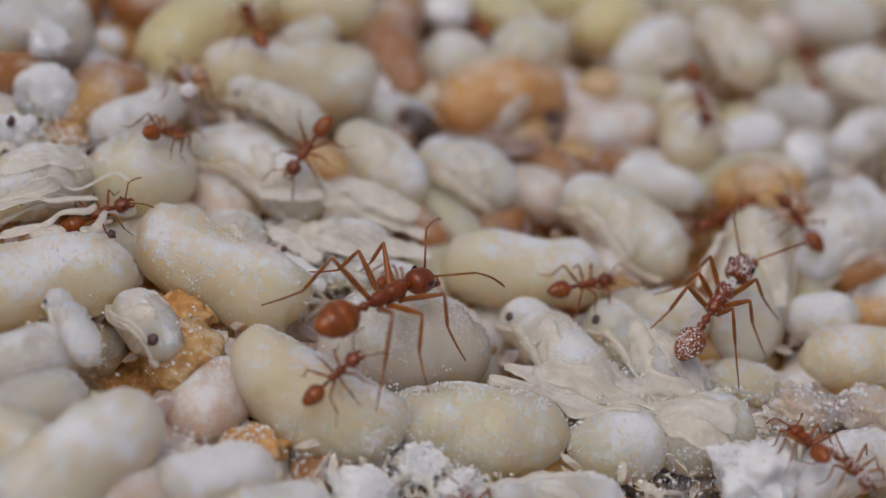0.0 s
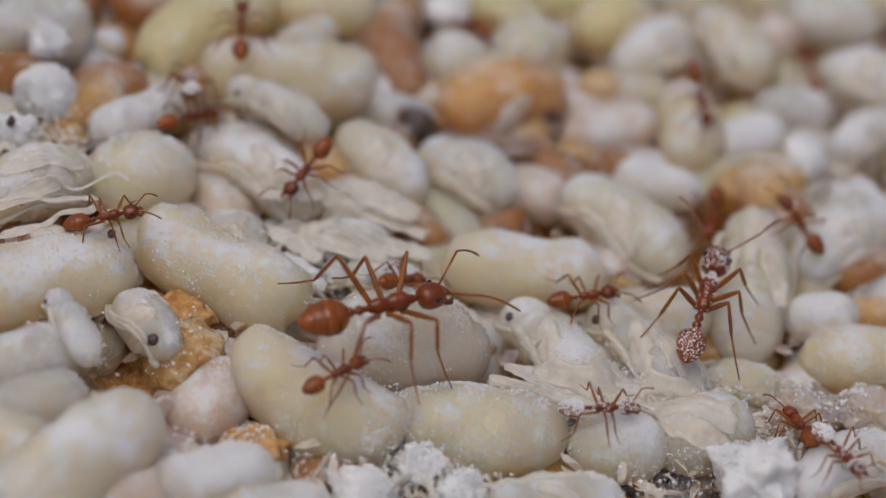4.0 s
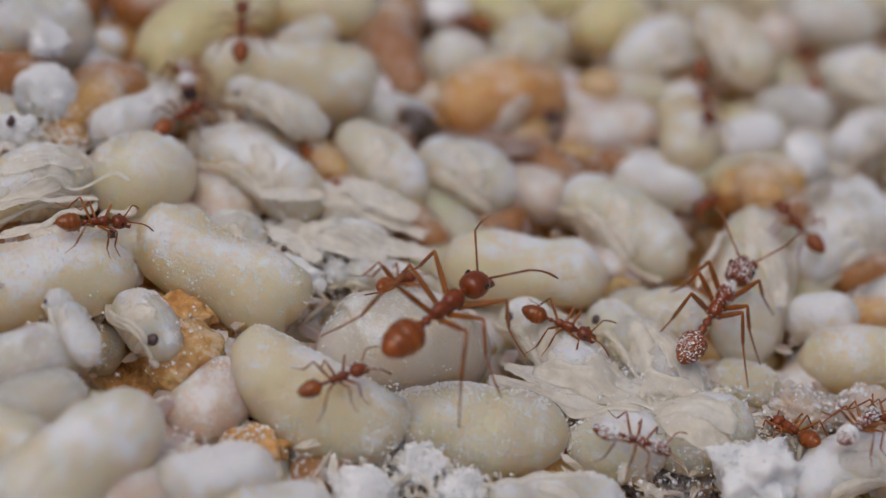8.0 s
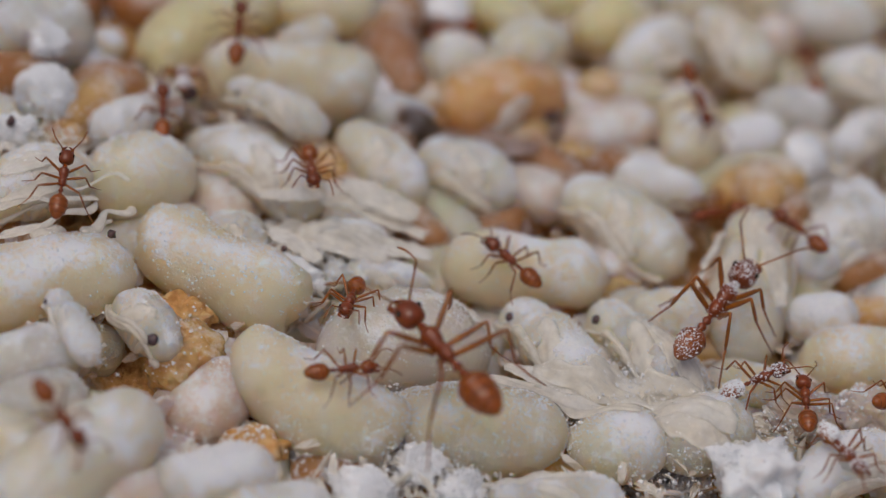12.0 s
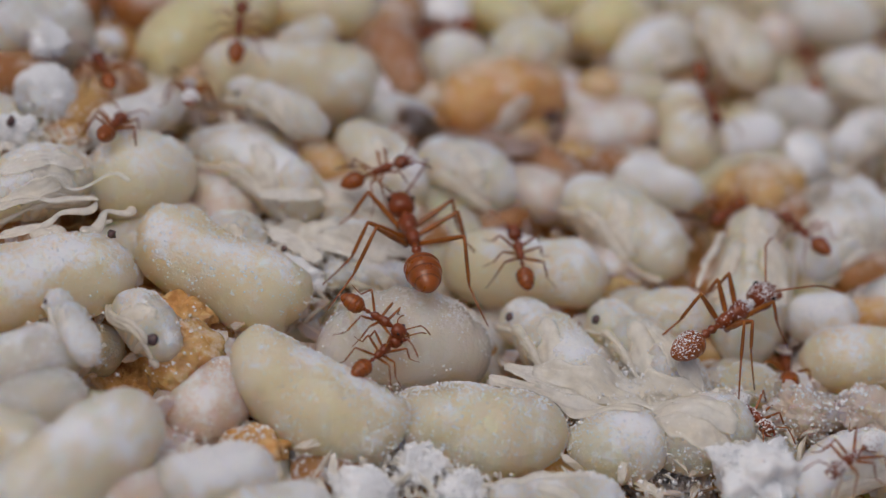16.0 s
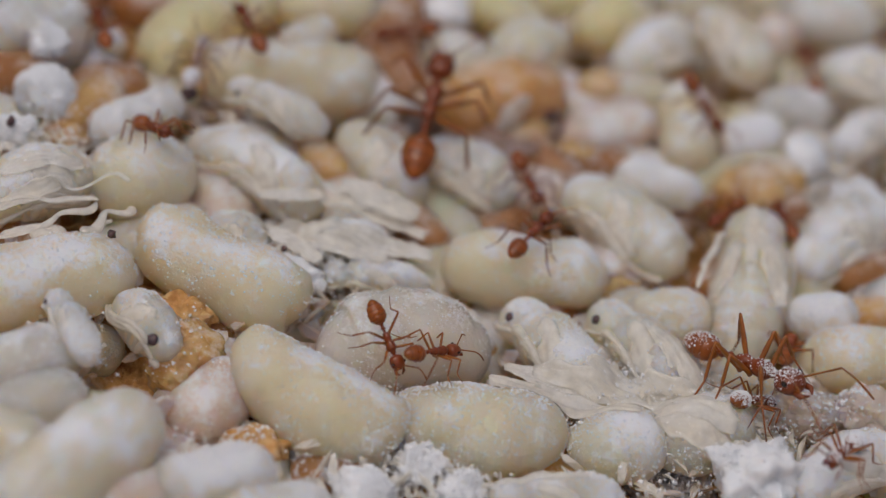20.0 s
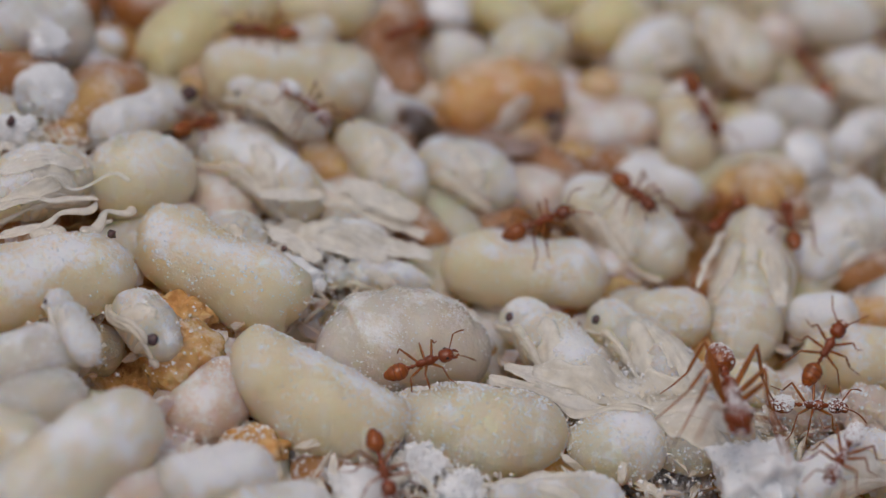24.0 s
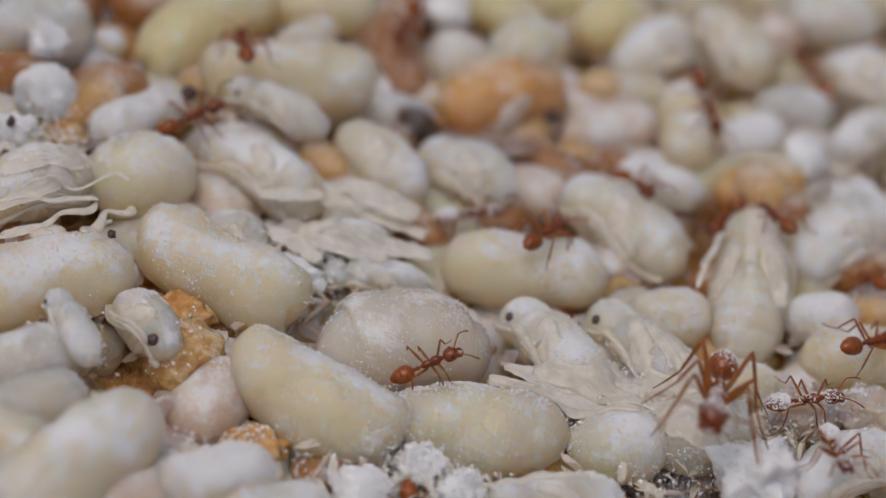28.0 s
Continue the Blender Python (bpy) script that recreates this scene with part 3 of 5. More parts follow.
clump((15.05, 10.01, 4.40), (1.14, 1.07, 0.99), 0.40)
pupa((17.02, 11.54, 4.56), (18.23, 13.07, 4.66), 1.10, tone="white", dust=0.6, eye=0, spin=10)
larva((-0.40, 16.57, 3.23), (1.10, 15.80, 3.29), 1.24, tone="yellow", dust=0.2)
clump((-2.54, 15.12, 3.40), (1.18, 1.04, 0.91), 0.30)
# Cream larva put in the grey tone to paint the shading at this corner.
larva((13.99, 20.15, 4.32), (16.46, 20.22, 4.52), 1.42, tone="grey", dust=0.2)
larva((8.15, 19.33, 3.85), (9.93, 20.71, 3.99), 1.37, tone="cream", dust=0.2)
larva((11.27, 21.10, 4.10), (12.95, 20.93, 4.24), 1.26, tone="cream", dust=0.2)
larva((2.10, 18.22, 3.37), (3.53, 18.85, 3.48), 1.25, tone="yellow", dust=0.2)
larva((-5.36, 15.26, 3.63), (-3.63, 16.52, 3.49), 1.23, tone="grey", dust=0.4)
clump((-19.30, -0.98, 4.74), (0.98, 0.88, 0.79), 0.35)
# Pinkish cream larva, no husk; the tan tone paints in the dark gap here.
larva((-16.49, 9.19, 4.52), (-15.05, 9.38, 4.40), 1.09, tone="tan", dust=0.3)
larva((-16.95, 6.26, 4.56), (-16.78, 6.22, 4.54), 0.71, tone="cream", dust=0.1)
larva((-15.78, -13.66, 4.46), (-14.60, -12.75, 4.37), 1.47, tone="grey", dust=0.2)
pupa((-14.72, -10.91, 5.58), (-13.12, -12.86, 5.45), 0.81, tone="white", dust=0.8, eye=0.9)
pupa((-10.58, -10.37, 4.35), (-11.72, -9.51, 4.44), 1.22, dust=0.4, spin=50, eye=1.5)
clump((-9.55, -9.95, 3.15), (1.75, 1.75, 1.55), 0.24, fine=0.7, mat=SKIN["amber"], name="torn_husk", label="torn amber translucent husk wedged under a pupa", sub=5, dust=0.15)
larva((-15.39, -16.36, 4.43), (-13.82, -14.77, 4.31), 1.36, tone="grey", dust=0.2)
larva((2.87, 4.94, 3.03), (3.85, 4.75, 3.11), 1.27, tone="pink", dust=0.5)
larva((7.72, 6.70, 3.82), (9.83, 6.37, 3.99), 1.02, tone="white", dust=0.7)
larva((-4.53, -0.17, 3.55), (-3.54, 0.96, 3.50), 1.04, dust=0.2)
larva((-1.48, 2.05, 2.32), (-0.53, 1.17, 2.24), 0.86, tone="tan", dust=0.2)
larva((13.32, -4.22, 3.67), (14.55, -4.24, 3.76), 1.12, tone="cream", dust=0.5)
larva((-3.85, 7.38, 3.51), (-2.51, 7.41, 3.40), 0.88, tone="grey", dust=0.4)
larva((-5.07, 12.52, 3.09), (-4.71, 14.57, 3.09), 1.30, tone="tan", dust=0.15)
larva((-4.63, 8.56, 3.03), (-3.67, 10.22, 3.03), 1.20, tone="pink", dust=0.15)
larva((-3.09, 6.47, 2.90), (-1.87, 7.50, 2.90), 1.00, tone="tan", dust=0.15)
larva((-2.76, 9.09, 2.84), (-0.87, 9.43, 2.84), 1.20, tone="amber", dust=0.15)
larva((-0.23, 8.99, 2.74), (1.35, 8.71, 2.74), 1.00, tone="amber", dust=0.15)
larva((2.88, 7.23, 2.99), (4.41, 6.35, 2.99), 1.10, tone="tan", dust=0.15)
larva((4.48, 7.80, 3.11), (5.92, 7.80, 3.11), 0.90, tone="amber", dust=0.15)
larva((5.19, 12.71, 3.17), (6.69, 13.26, 3.17), 1.00, tone="amber", dust=0.15)
larva((6.36, 12.92, 3.27), (7.96, 12.92, 3.27), 1.00, tone="yellow", dust=0.15)
larva((12.49, 7.63, 3.77), (14.30, 8.67, 3.77), 1.30, tone="amber", dust=0.15)
larva((14.55, 5.58, 3.88), (15.05, 6.93, 3.88), 0.90, tone="tan", dust=0.15)
larva((-6.69, 3.95, 3.19), (-5.59, 3.03, 3.19), 0.90, tone="amber", dust=0.15)
larva((-21.42, 2.10, 4.35), (-19.75, 3.06, 4.35), 1.20, tone="tan", dust=0.15)
larva((-17.30, 1.56, 4.04), (-16.34, 3.23, 4.04), 1.20, tone="amber", dust=0.15)
clump((-17.45, 0.40, 3.89), (1.12, 0.88, 0.72), 0.35, fine=1.0, mat=BED, name="husk_crumb", label="crumbly amber husk debris wedged between the brood", dust=0.1)
clump((7.78, 0.30, 3.12), (1.26, 0.99, 0.81), 0.35, fine=1.0, mat=SKIN["amber"], name="husk_crumb", label="crumbly amber husk debris wedged between the brood", dust=0.1)
larva((17.91, 3.60, 4.18), (19.14, 4.63, 4.18), 1.00, tone="tan", dust=0.15)
larva((18.43, 1.14, 4.23), (19.79, 1.63, 4.23), 0.90, tone="amber", dust=0.15)
larva((-19.14, 7.16, 4.22), (-18.81, 9.05, 4.22), 1.20, tone="tan", dust=0.15)
larva((12.89, 18.44, 3.77), (13.85, 20.11, 3.77), 1.20, tone="pink", dust=0.15)
clump((-4.08, -0.50, 2.82), (1.12, 0.88, 0.72), 0.35, fine=1.0, mat=BED, name="husk_crumb", label="crumbly amber husk debris wedged between the brood", dust=0.1)
clump((-7.26, -3.67, 3.08), (0.98, 0.77, 0.63), 0.35, fine=1.0, mat=BED, name="husk_crumb", label="crumbly amber husk debris wedged between the brood", dust=0.1)
clump((-9.93, -7.41, 3.29), (1.26, 0.99, 0.81), 0.35, fine=1.0, mat=BED, name="husk_crumb", label="crumbly amber husk debris wedged between the brood", dust=0.1)
clump((-4.79, -11.60, 2.88), (1.12, 0.88, 0.72), 0.35, fine=1.0, mat=SKIN["amber"], name="husk_crumb", label="crumbly amber husk debris wedged between the brood", dust=0.1)
clump((-5.54, -13.66, 2.94), (1.26, 0.99, 0.81), 0.35, fine=1.0, mat=BED, name="husk_crumb", label="crumbly amber husk debris wedged between the brood", dust=0.1)
clump((10.92, -9.21, 1.40), (1.00, 0.80, 0.70), 0.40, label="flat crumbly patch of white powder on the board")
clump((12.68, -8.51, 1.40), (1.20, 0.80, 0.70), 0.40, label="flat crumbly patch of white powder on the board")
clump((11.88, -8.02, 1.40), (0.80, 0.70, 0.70), 0.40, label="flat crumbly patch of white powder on the board")
clump((-13.64, -6.60, 5.89), (0.21, 0.21, 0.21), 0.30, name="crumb", label="small dark brown crumb lying between the brood", sub=2, mat=EYE_SPOT, dust=0)
clump((-12.65, 4.05, 4.81), (0.40, 0.38, 0.35), 0.30, name="crumb", label="small dark brown crumb lying between the brood", sub=2, mat=EYE_SPOT, dust=0)
clump((-6.59, -4.01, 4.93), (0.14, 0.14, 0.14), 0.30, name="crumb", label="small dark brown crumb lying between the brood", sub=2, mat=EYE_SPOT, dust=0)
clump((-19.40, -1.36, 5.75), (0.19, 0.24, 0.29), 0.30, name="crumb", label="small dark brown crumb lying between the brood", sub=2, mat=EYE_SPOT, dust=0)
sliver(((-5.01, 0.90, 5.60), (-3.15, 0.63, 5.45), (-1.41, 0.30, 5.31)), 0.84, "pupa")
sliver(((-8.67, -2.54, 4.49), (-6.55, -1.79, 4.32), (-4.64, -1.14, 4.17)), 0.69, "pupa")
sliver(((-8.37, -1.33, 5.87), (-6.98, -0.71, 5.76), (-5.61, -0.17, 5.65)), 0.39, "pupa")
sliver(((13.25, 3.08, 6.46), (14.29, 1.37, 6.54), (14.81, -0.96, 6.58)), 0.54, "white")
sliver(((-1.24, 6.24, 4.90), (1.10, 6.34, 4.89), (3.11, 6.71, 5.05)), 0.66, "amber")
sliver(((-3.49, 6.74, 3.68), (-1.84, 6.52, 3.55), (-0.76, 6.43, 3.46)), 0.62, "tan")
sliver(((0.11, -3.01, 3.61), (1.33, -2.92, 3.71), (2.32, -3.63, 3.79)), 0.44, "white")

# ---- folded limbs and loose wing pads lying over the bodies ----
sliver(((9.04, -3.37, 5.10), (10.16, -4.35, 5.22), (10.69, -5.66, 5.10)), 0.36)
sliver(((-18.97, -4.92, 6.60), (-17.44, -3.75, 6.72), (-15.81, -2.91, 6.60)), 0.50)
sliver(((-18.74, -6.60, 6.50), (-17.42, -5.18, 6.62), (-16.23, -4.11, 6.50)), 0.42)
strand(((-18.78, -6.07, 6.75), (-16.24, -5.08, 6.87), (-14.78, -4.56, 6.75)), 0.14)
strand(((-14.86, -4.57, 6.60), (-15.76, -5.92, 6.72), (-16.54, -7.31, 6.60)), 0.15)
strand(((-13.25, -4.24, 6.60), (-13.95, -4.99, 6.72), (-14.91, -6.87, 6.60)), 0.17)
strand(((-13.87, -5.25, 6.50), (-14.40, -5.96, 6.62), (-14.79, -6.83, 6.50)), 0.14)
strand(((-15.62, -6.88, 6.50), (-16.04, -7.14, 6.62), (-16.75, -7.63, 6.50)), 0.20)
sliver(((-18.11, -7.91, 6.30), (-17.14, -7.05, 6.42), (-15.94, -6.55, 6.30)), 0.30)
strand(((-17.54, -4.79, 6.70), (-15.55, -3.96, 6.82), (-13.88, -2.74, 6.70)), 0.09)
sliver(((-6.22, 0.89, 5.20), (-4.11, 0.54, 5.32), (-2.55, 0.37, 5.20)), 0.35)
sliver(((-3.66, -1.53, 4.90), (-2.18, -1.36, 5.02), (-0.43, -1.28, 4.90)), 0.30)
sliver(((4.38, -13.48, 4.70), (6.14, -12.59, 4.82), (8.02, -12.44, 4.70)), 0.30)
strand(((10.99, -0.91, 6.60), (11.24, 1.32, 6.72), (11.83, 2.80, 6.60)), 0.14)
sliver(((13.07, 0.99, 6.50), (13.26, 2.86, 6.62), (12.81, 4.72, 6.50)), 0.42)
sliver(((3.16, -8.02, 5.15), (6.37, -8.32, 5.30), (9.57, -8.65, 5.15)), 0.62)
sliver(((4.93, -6.78, 5.10), (7.92, -7.19, 5.25), (10.89, -7.51, 5.10)), 0.60)
sliver(((7.07, -6.22, 5.00), (9.58, -6.58, 5.15), (12.03, -6.55, 5.00)), 0.70)
sliver(((8.44, -7.65, 5.25), (10.89, -7.75, 5.40), (13.63, -8.36, 5.25)), 0.75)
sliver(((9.45, -3.71, 5.00), (10.85, -4.94, 5.15), (12.03, -6.55, 5.00)), 0.50)
sliver(((10.23, -8.75, 5.50), (12.20, -9.06, 5.65), (13.95, -9.60, 5.50)), 0.60)
sliver(((3.73, -6.86, 5.00), (5.72, -7.02, 5.15), (7.76, -7.65, 5.00)), 0.45)
sliver(((-4.63, -1.70, 4.90), (-2.62, -1.70, 5.05), (-0.40, -1.45, 4.90)), 0.55)
sliver(((-6.00, -2.46, 5.00), (-4.29, -2.21, 5.15), (-2.22, -2.55, 5.00)), 0.50)
sliver(((-7.49, -2.66, 5.20), (-6.19, -2.91, 5.35), (-5.02, -3.73, 5.20)), 0.45)
sliver(((-6.02, 0.07, 5.00), (-3.75, 0.15, 5.15), (-0.85, -0.45, 5.00)), 0.50)

# ---- powder smeared on the bodies ----
bpy.context.view_layer.update()
dust_patch((1.76, -11.29, 4.64), 2.0, 380)
dust_patch((-11.04, -6.73, 5.38), 1.6, 200)
dust_patch((-8.45, -6.14, 5.18), 1.4, 150)
dust_patch((-7.06, -5.71, 5.06), 1.6, 220)
dust_patch((-1.86, -10.57, 4.65), 2.2, 420)
dust_patch((-0.41, -11.76, 4.53), 2.0, 420)
dust_patch((0.12, -13.31, 4.51), 1.8, 300)
dust_patch((-5.31, -9.21, 4.92), 2.0, 300)
dust_patch((2.01, -9.28, 4.66), 1.8, 380)
dust_patch((4.12, -9.05, 4.83), 1.8, 300)
dust_patch((-4.24, -10.25, 4.84), 1.6, 160)
dust_patch((1.68, -4.50, 4.63), 2.2, 200)
dust_patch((1.99, -0.36, 4.66), 1.8, 180)
dust_patch((8.97, -9.72, 5.22), 1.6, 200)
dust_patch((12.05, -9.72, 5.46), 1.8, 300)
dust_patch((11.20, -5.52, 5.40), 1.8, 280)
dust_patch((5.21, -6.78, 4.92), 1.8, 240)
dust_patch((4.01, -3.70, 4.82), 1.5, 150)
dust_patch((-15.04, -7.43, 5.70), 2.2, 260)
dust_patch((-16.71, -8.49, 5.84), 1.8, 200)
dust_patch((-9.53, 4.33, 5.26), 2.0, 300)
dust_patch((-7.63, 4.04, 5.11), 1.8, 260)
dust_patch((-15.01, 0.68, 5.70), 2.0, 380)
dust_patch((-4.44, -2.65, 4.85), 2.0, 300)
dust_patch((16.23, -1.11, 5.80), 1.6, 220)
dust_patch((-11.01, -15.12, 5.38), 2.4, 380)
dust_patch((-6.67, -17.08, 5.03), 2.4, 420)
dust_patch((-5.75, -15.95, 4.96), 2.0, 320)
dust_patch((-9.38, -16.48, 5.25), 1.8, 200)
dust_patch((-18.69, 1.07, 6.00), 1.6, 10)
dust_patch((-10.95, -10.08, 5.38), 1.4, 140)
dust_patch((-13.93, -11.66, 5.61), 1.6, 260)
dust_patch((9.70, -4.23, 5.28), 1.6, 160)
dust_patch((6.98, -5.64, 5.06), 1.8, 200)
dust_patch((5.91, -8.25, 4.97), 2.0, 260)
dust_patch((10.63, -7.83, 5.35), 1.8, 260)
dust_patch((-2.71, -6.26, 4.72), 2.4, 220)
dust_patch((-11.57, -4.52, 5.43), 1.6, 150)
dust_patch((-13.97, -0.90, 5.62), 1.8, 200)
dust_patch((-17.77, -3.70, 5.92), 2.0, 220)
dust_patch((-10.36, 1.10, 5.33), 1.8, 220)
dust_patch((-4.43, 3.78, 4.85), 1.8, 160)
dust_patch((14.91, -10.09, 5.69), 2.0, 10)
dust_patch((17.16, 5.62, 5.87), 2.0, 300)
dust_patch((13.79, 1.06, 5.60), 1.8, 160)
dust_patch((17.54, -2.14, 5.90), 1.8, 180)

DRIFTS = ((1.3, -12.5, 1.3, 500),
          (3.2, -13.6, 1.3, 400),
          (10.7, -11.9, 2.0, 250),
          (13.9, -8.6, 1.5, 300),
          (-6.4, -4.5, 1.0, 250),
          (-5.1, -3.3, 1.2, 250),
          (-3.3, -2.4, 1.2, 250),
          (-0.8, -9.9, 0.8, 250),
          (10.0, -6.3, 1.5, 400),
          (12.7, -6.3, 1.2, 300),
          (-16.3, -0.2, 1.3, 250),
          (-19.0, -1.4, 1.2, 250),
          (-9.5, 4.0, 1.2, 200),
          (17.6, 7.1, 1.4, 250),
          (15.1, 9.8, 1.6, 250),
          (-1.8, -14.8, 1.5, 300),
          (-7.9, -16.0, 1.2, 150),
          (14.9, -7.0, 1.4, 300),
          (9.5, -5.5, 1.5, 500),
          (7.5, -7.6, 1.2, 400),
          (6.8, 6.8, 1.5, 200),
          (-14.2, -11.2, 1.0, 150))


# ---- lower layer: the bodies glimpsed in the gaps ----
def lower_layer():
    protos = {}
    for tone in ("cream", "pupa", "tan", "pink", "amber", "white", "yellow"):
        for i in range(2):
            length, r = rng.uniform(2.6, 3.8), rng.uniform(1.25, 1.65)
            protos[tone, i] = larva((-length / 2, 0, -40), (length / 2, 0, -40), r, (0, rng.uniform(-0.5, 0.5), 0), tone, 0.15)
    used = set()
    x = -31.0
    while x < 32:
        y = -22.0
        while y < 36:
            px, py = x + rng.uniform(-1.2, 1.2), y + rng.uniform(-1.2, 1.2)
            outside = abs(px) > 22 or py < -17 or py > 21
            # Amber and tan bodies also colour in the warm light of the gaps.
            tone = rng.choice(("cream", "cream", "pupa", "pupa", "white", "pink") if outside else ("amber", "tan", "cream", "pink", "tan", "amber", "yellow", "pupa"))
            if px > 3 and py > 3 and not outside:
                tone = rng.choice(("cream", "yellow", "pupa", "yellow", "pink", "amber"))
            key = (tone, rng.randrange(2))
            if math.hypot(px - 11.7, py + 8.6) < 2.6:
                y += 4.3
                continue
            z = level(px, py) + (-0.4 if outside else -1.9 if py < 0 else -1.5) + rng.uniform(-0.3, 0.3)
            m = pose(px * MM, py * MM, z * MM, rng.uniform(-180, 180), rng.uniform(-18, 18), rng.uniform(0, 360))
            if key in used:
                copy_thing(protos[key], m)
            else:
                protos[key].matrix_basis = m
                used.add(key)
            y += 4.3
        x += 4.3
    for key, ob in protos.items():
        if key not in used:
            ob.matrix_basis = pose(33 * MM, 20 * MM, 2 * MM)


lower_layer()


# ---- shed flakes and drifted powder between the bodies ----
def flakes(name, places, size, material, label, slim=0.45):
    """Thin bent flakes strewn over the lower layer, joined in one mesh."""
    verts, faces = [], []
    for x, y, z in places:
        c = Vector((x, y, level(x, y) + z)) * MM
        turn = Euler((rng.uniform(-0.9, 0.9), rng.uniform(-0.9, 0.9), rng.uniform(0, 6.3))).to_matrix()
        a, b = size * rng.uniform(0.5, 1.5) * MM, size * slim * rng.uniform(0.6, 1.5) * MM
        o, k = len(verts), 7
        for z in (1, -1):
            for j in range(k):
                q = 2 * math.pi * j / k
                r = rng.uniform(0.7, 1.2)
                p = Vector((a * r * math.cos(q), b * r * math.sin(q), 0.06 * size * z * MM - 0.3 * a * math.cos(q) ** 2))
                verts.append(c + turn @ p)
        faces.append([o + j for j in range(k)])
        faces.append([o + k + j for j in reversed(range(k))])
        faces += [[o + j, o + k + j, o + k + (j + 1) % k, o + (j + 1) % k] for j in range(k)]
    me = bpy.data.meshes.new(name)
    me.from_pydata(verts, [], faces)
    me.materials.append(material)
    tagged(new(name, me), label, "flakes", kind="stuff")



def strewn(count, low, high):
    return [(rng.uniform(-24, 24), rng.uniform(-18, 26), rng.uniform(low, high)) for _ in range(count)]


flakes("pale_flakes", strewn(1300, -1.5, -0.2), 0.6, SKIN["pupa"], "pale flakes of shed skin between the bodies")
flakes("amber_flakes", strewn(700, -2.0, -0.5), 0.7, SKIN["amber"], "brown flakes of husk between the bodies")
heaps = [(cx + rng.gauss(0, wide), cy + rng.gauss(0, wide * 0.8), rng.uniform(-1.2, 0.5)) for cx, cy, wide, count in DRIFTS for _ in range(count // 6)]
flakes("pale_shreds", heaps, 0.55, FILM, "white shreds of shed skin heaped between the bodies", 0.28)
spots = []
for cx, cy, wide, count in DRIFTS:
    for _ in range(2 * count):
        x, y = cx + rng.gauss(0, wide), cy + rng.gauss(0, wide * 0.8)
        spots.append((Vector((x, y, level(x, y) + 0.6 - 0.10 * ((x - cx) ** 2 + (y - cy) ** 2) / wide ** 2 + rng.uniform(-1.6, 0.2))) * MM, Vector((0, 0, 1))))
crumbs("powder_drift", spots, 0.055, None, rng, label="drifts of loose white powder between the bodies")
bpy.data.objects["powder_drift"]["category"] = "powder"


# ---- ants ----
def lathe(profile, sides=18, flat=1.0, centre=(0, 0, 0)):
    """A body of revolution along x from (x, radius) pairs, flat squashes it in z."""
    bm = bmesh.new()
    sweep(bm, [(x + centre[0], centre[1], centre[2]) for x, r in profile], [max(r, 1e-7) for x, r in profile], sides, flat=flat)
    return bm


def smooth_profile(points, n):
    """Cosine-eased (x, r) samples through the given points."""
    out = []
    for (x0, r0), (x1, r1) in zip(points, points[1:]):
        for i in range(n):
            u = i / n
            w = (1 - math.cos(math.pi * u)) / 2
            out.append((x0 + (x1 - x0) * u, r0 + (r1 - r0) * w))
    return out + [points[-1]]


def oval(x0, x1, r, n=14, power=2.0, skew=0.0, rings=0, depth=0.05):
    out = []
    for i in range(n + 1):
        u = (1 - math.cos(math.pi * i / n)) / 2
        v = abs(2 * u - 1 + skew * (1 - (2 * u - 1) ** 2))
        q = r * max(0, 1 - min(1, v) ** power) ** (1 / power)
        if rings:
            q *= 1 - depth * ((rings * u) % 1.0) ** 1.5
        out.append((x0 + (x1 - x0) * u, q))
    return out


HIPS = ((0.20, 24), (0.07, -4), (-0.04, -38))  # place along the thorax, resting turn of each leg pair from square


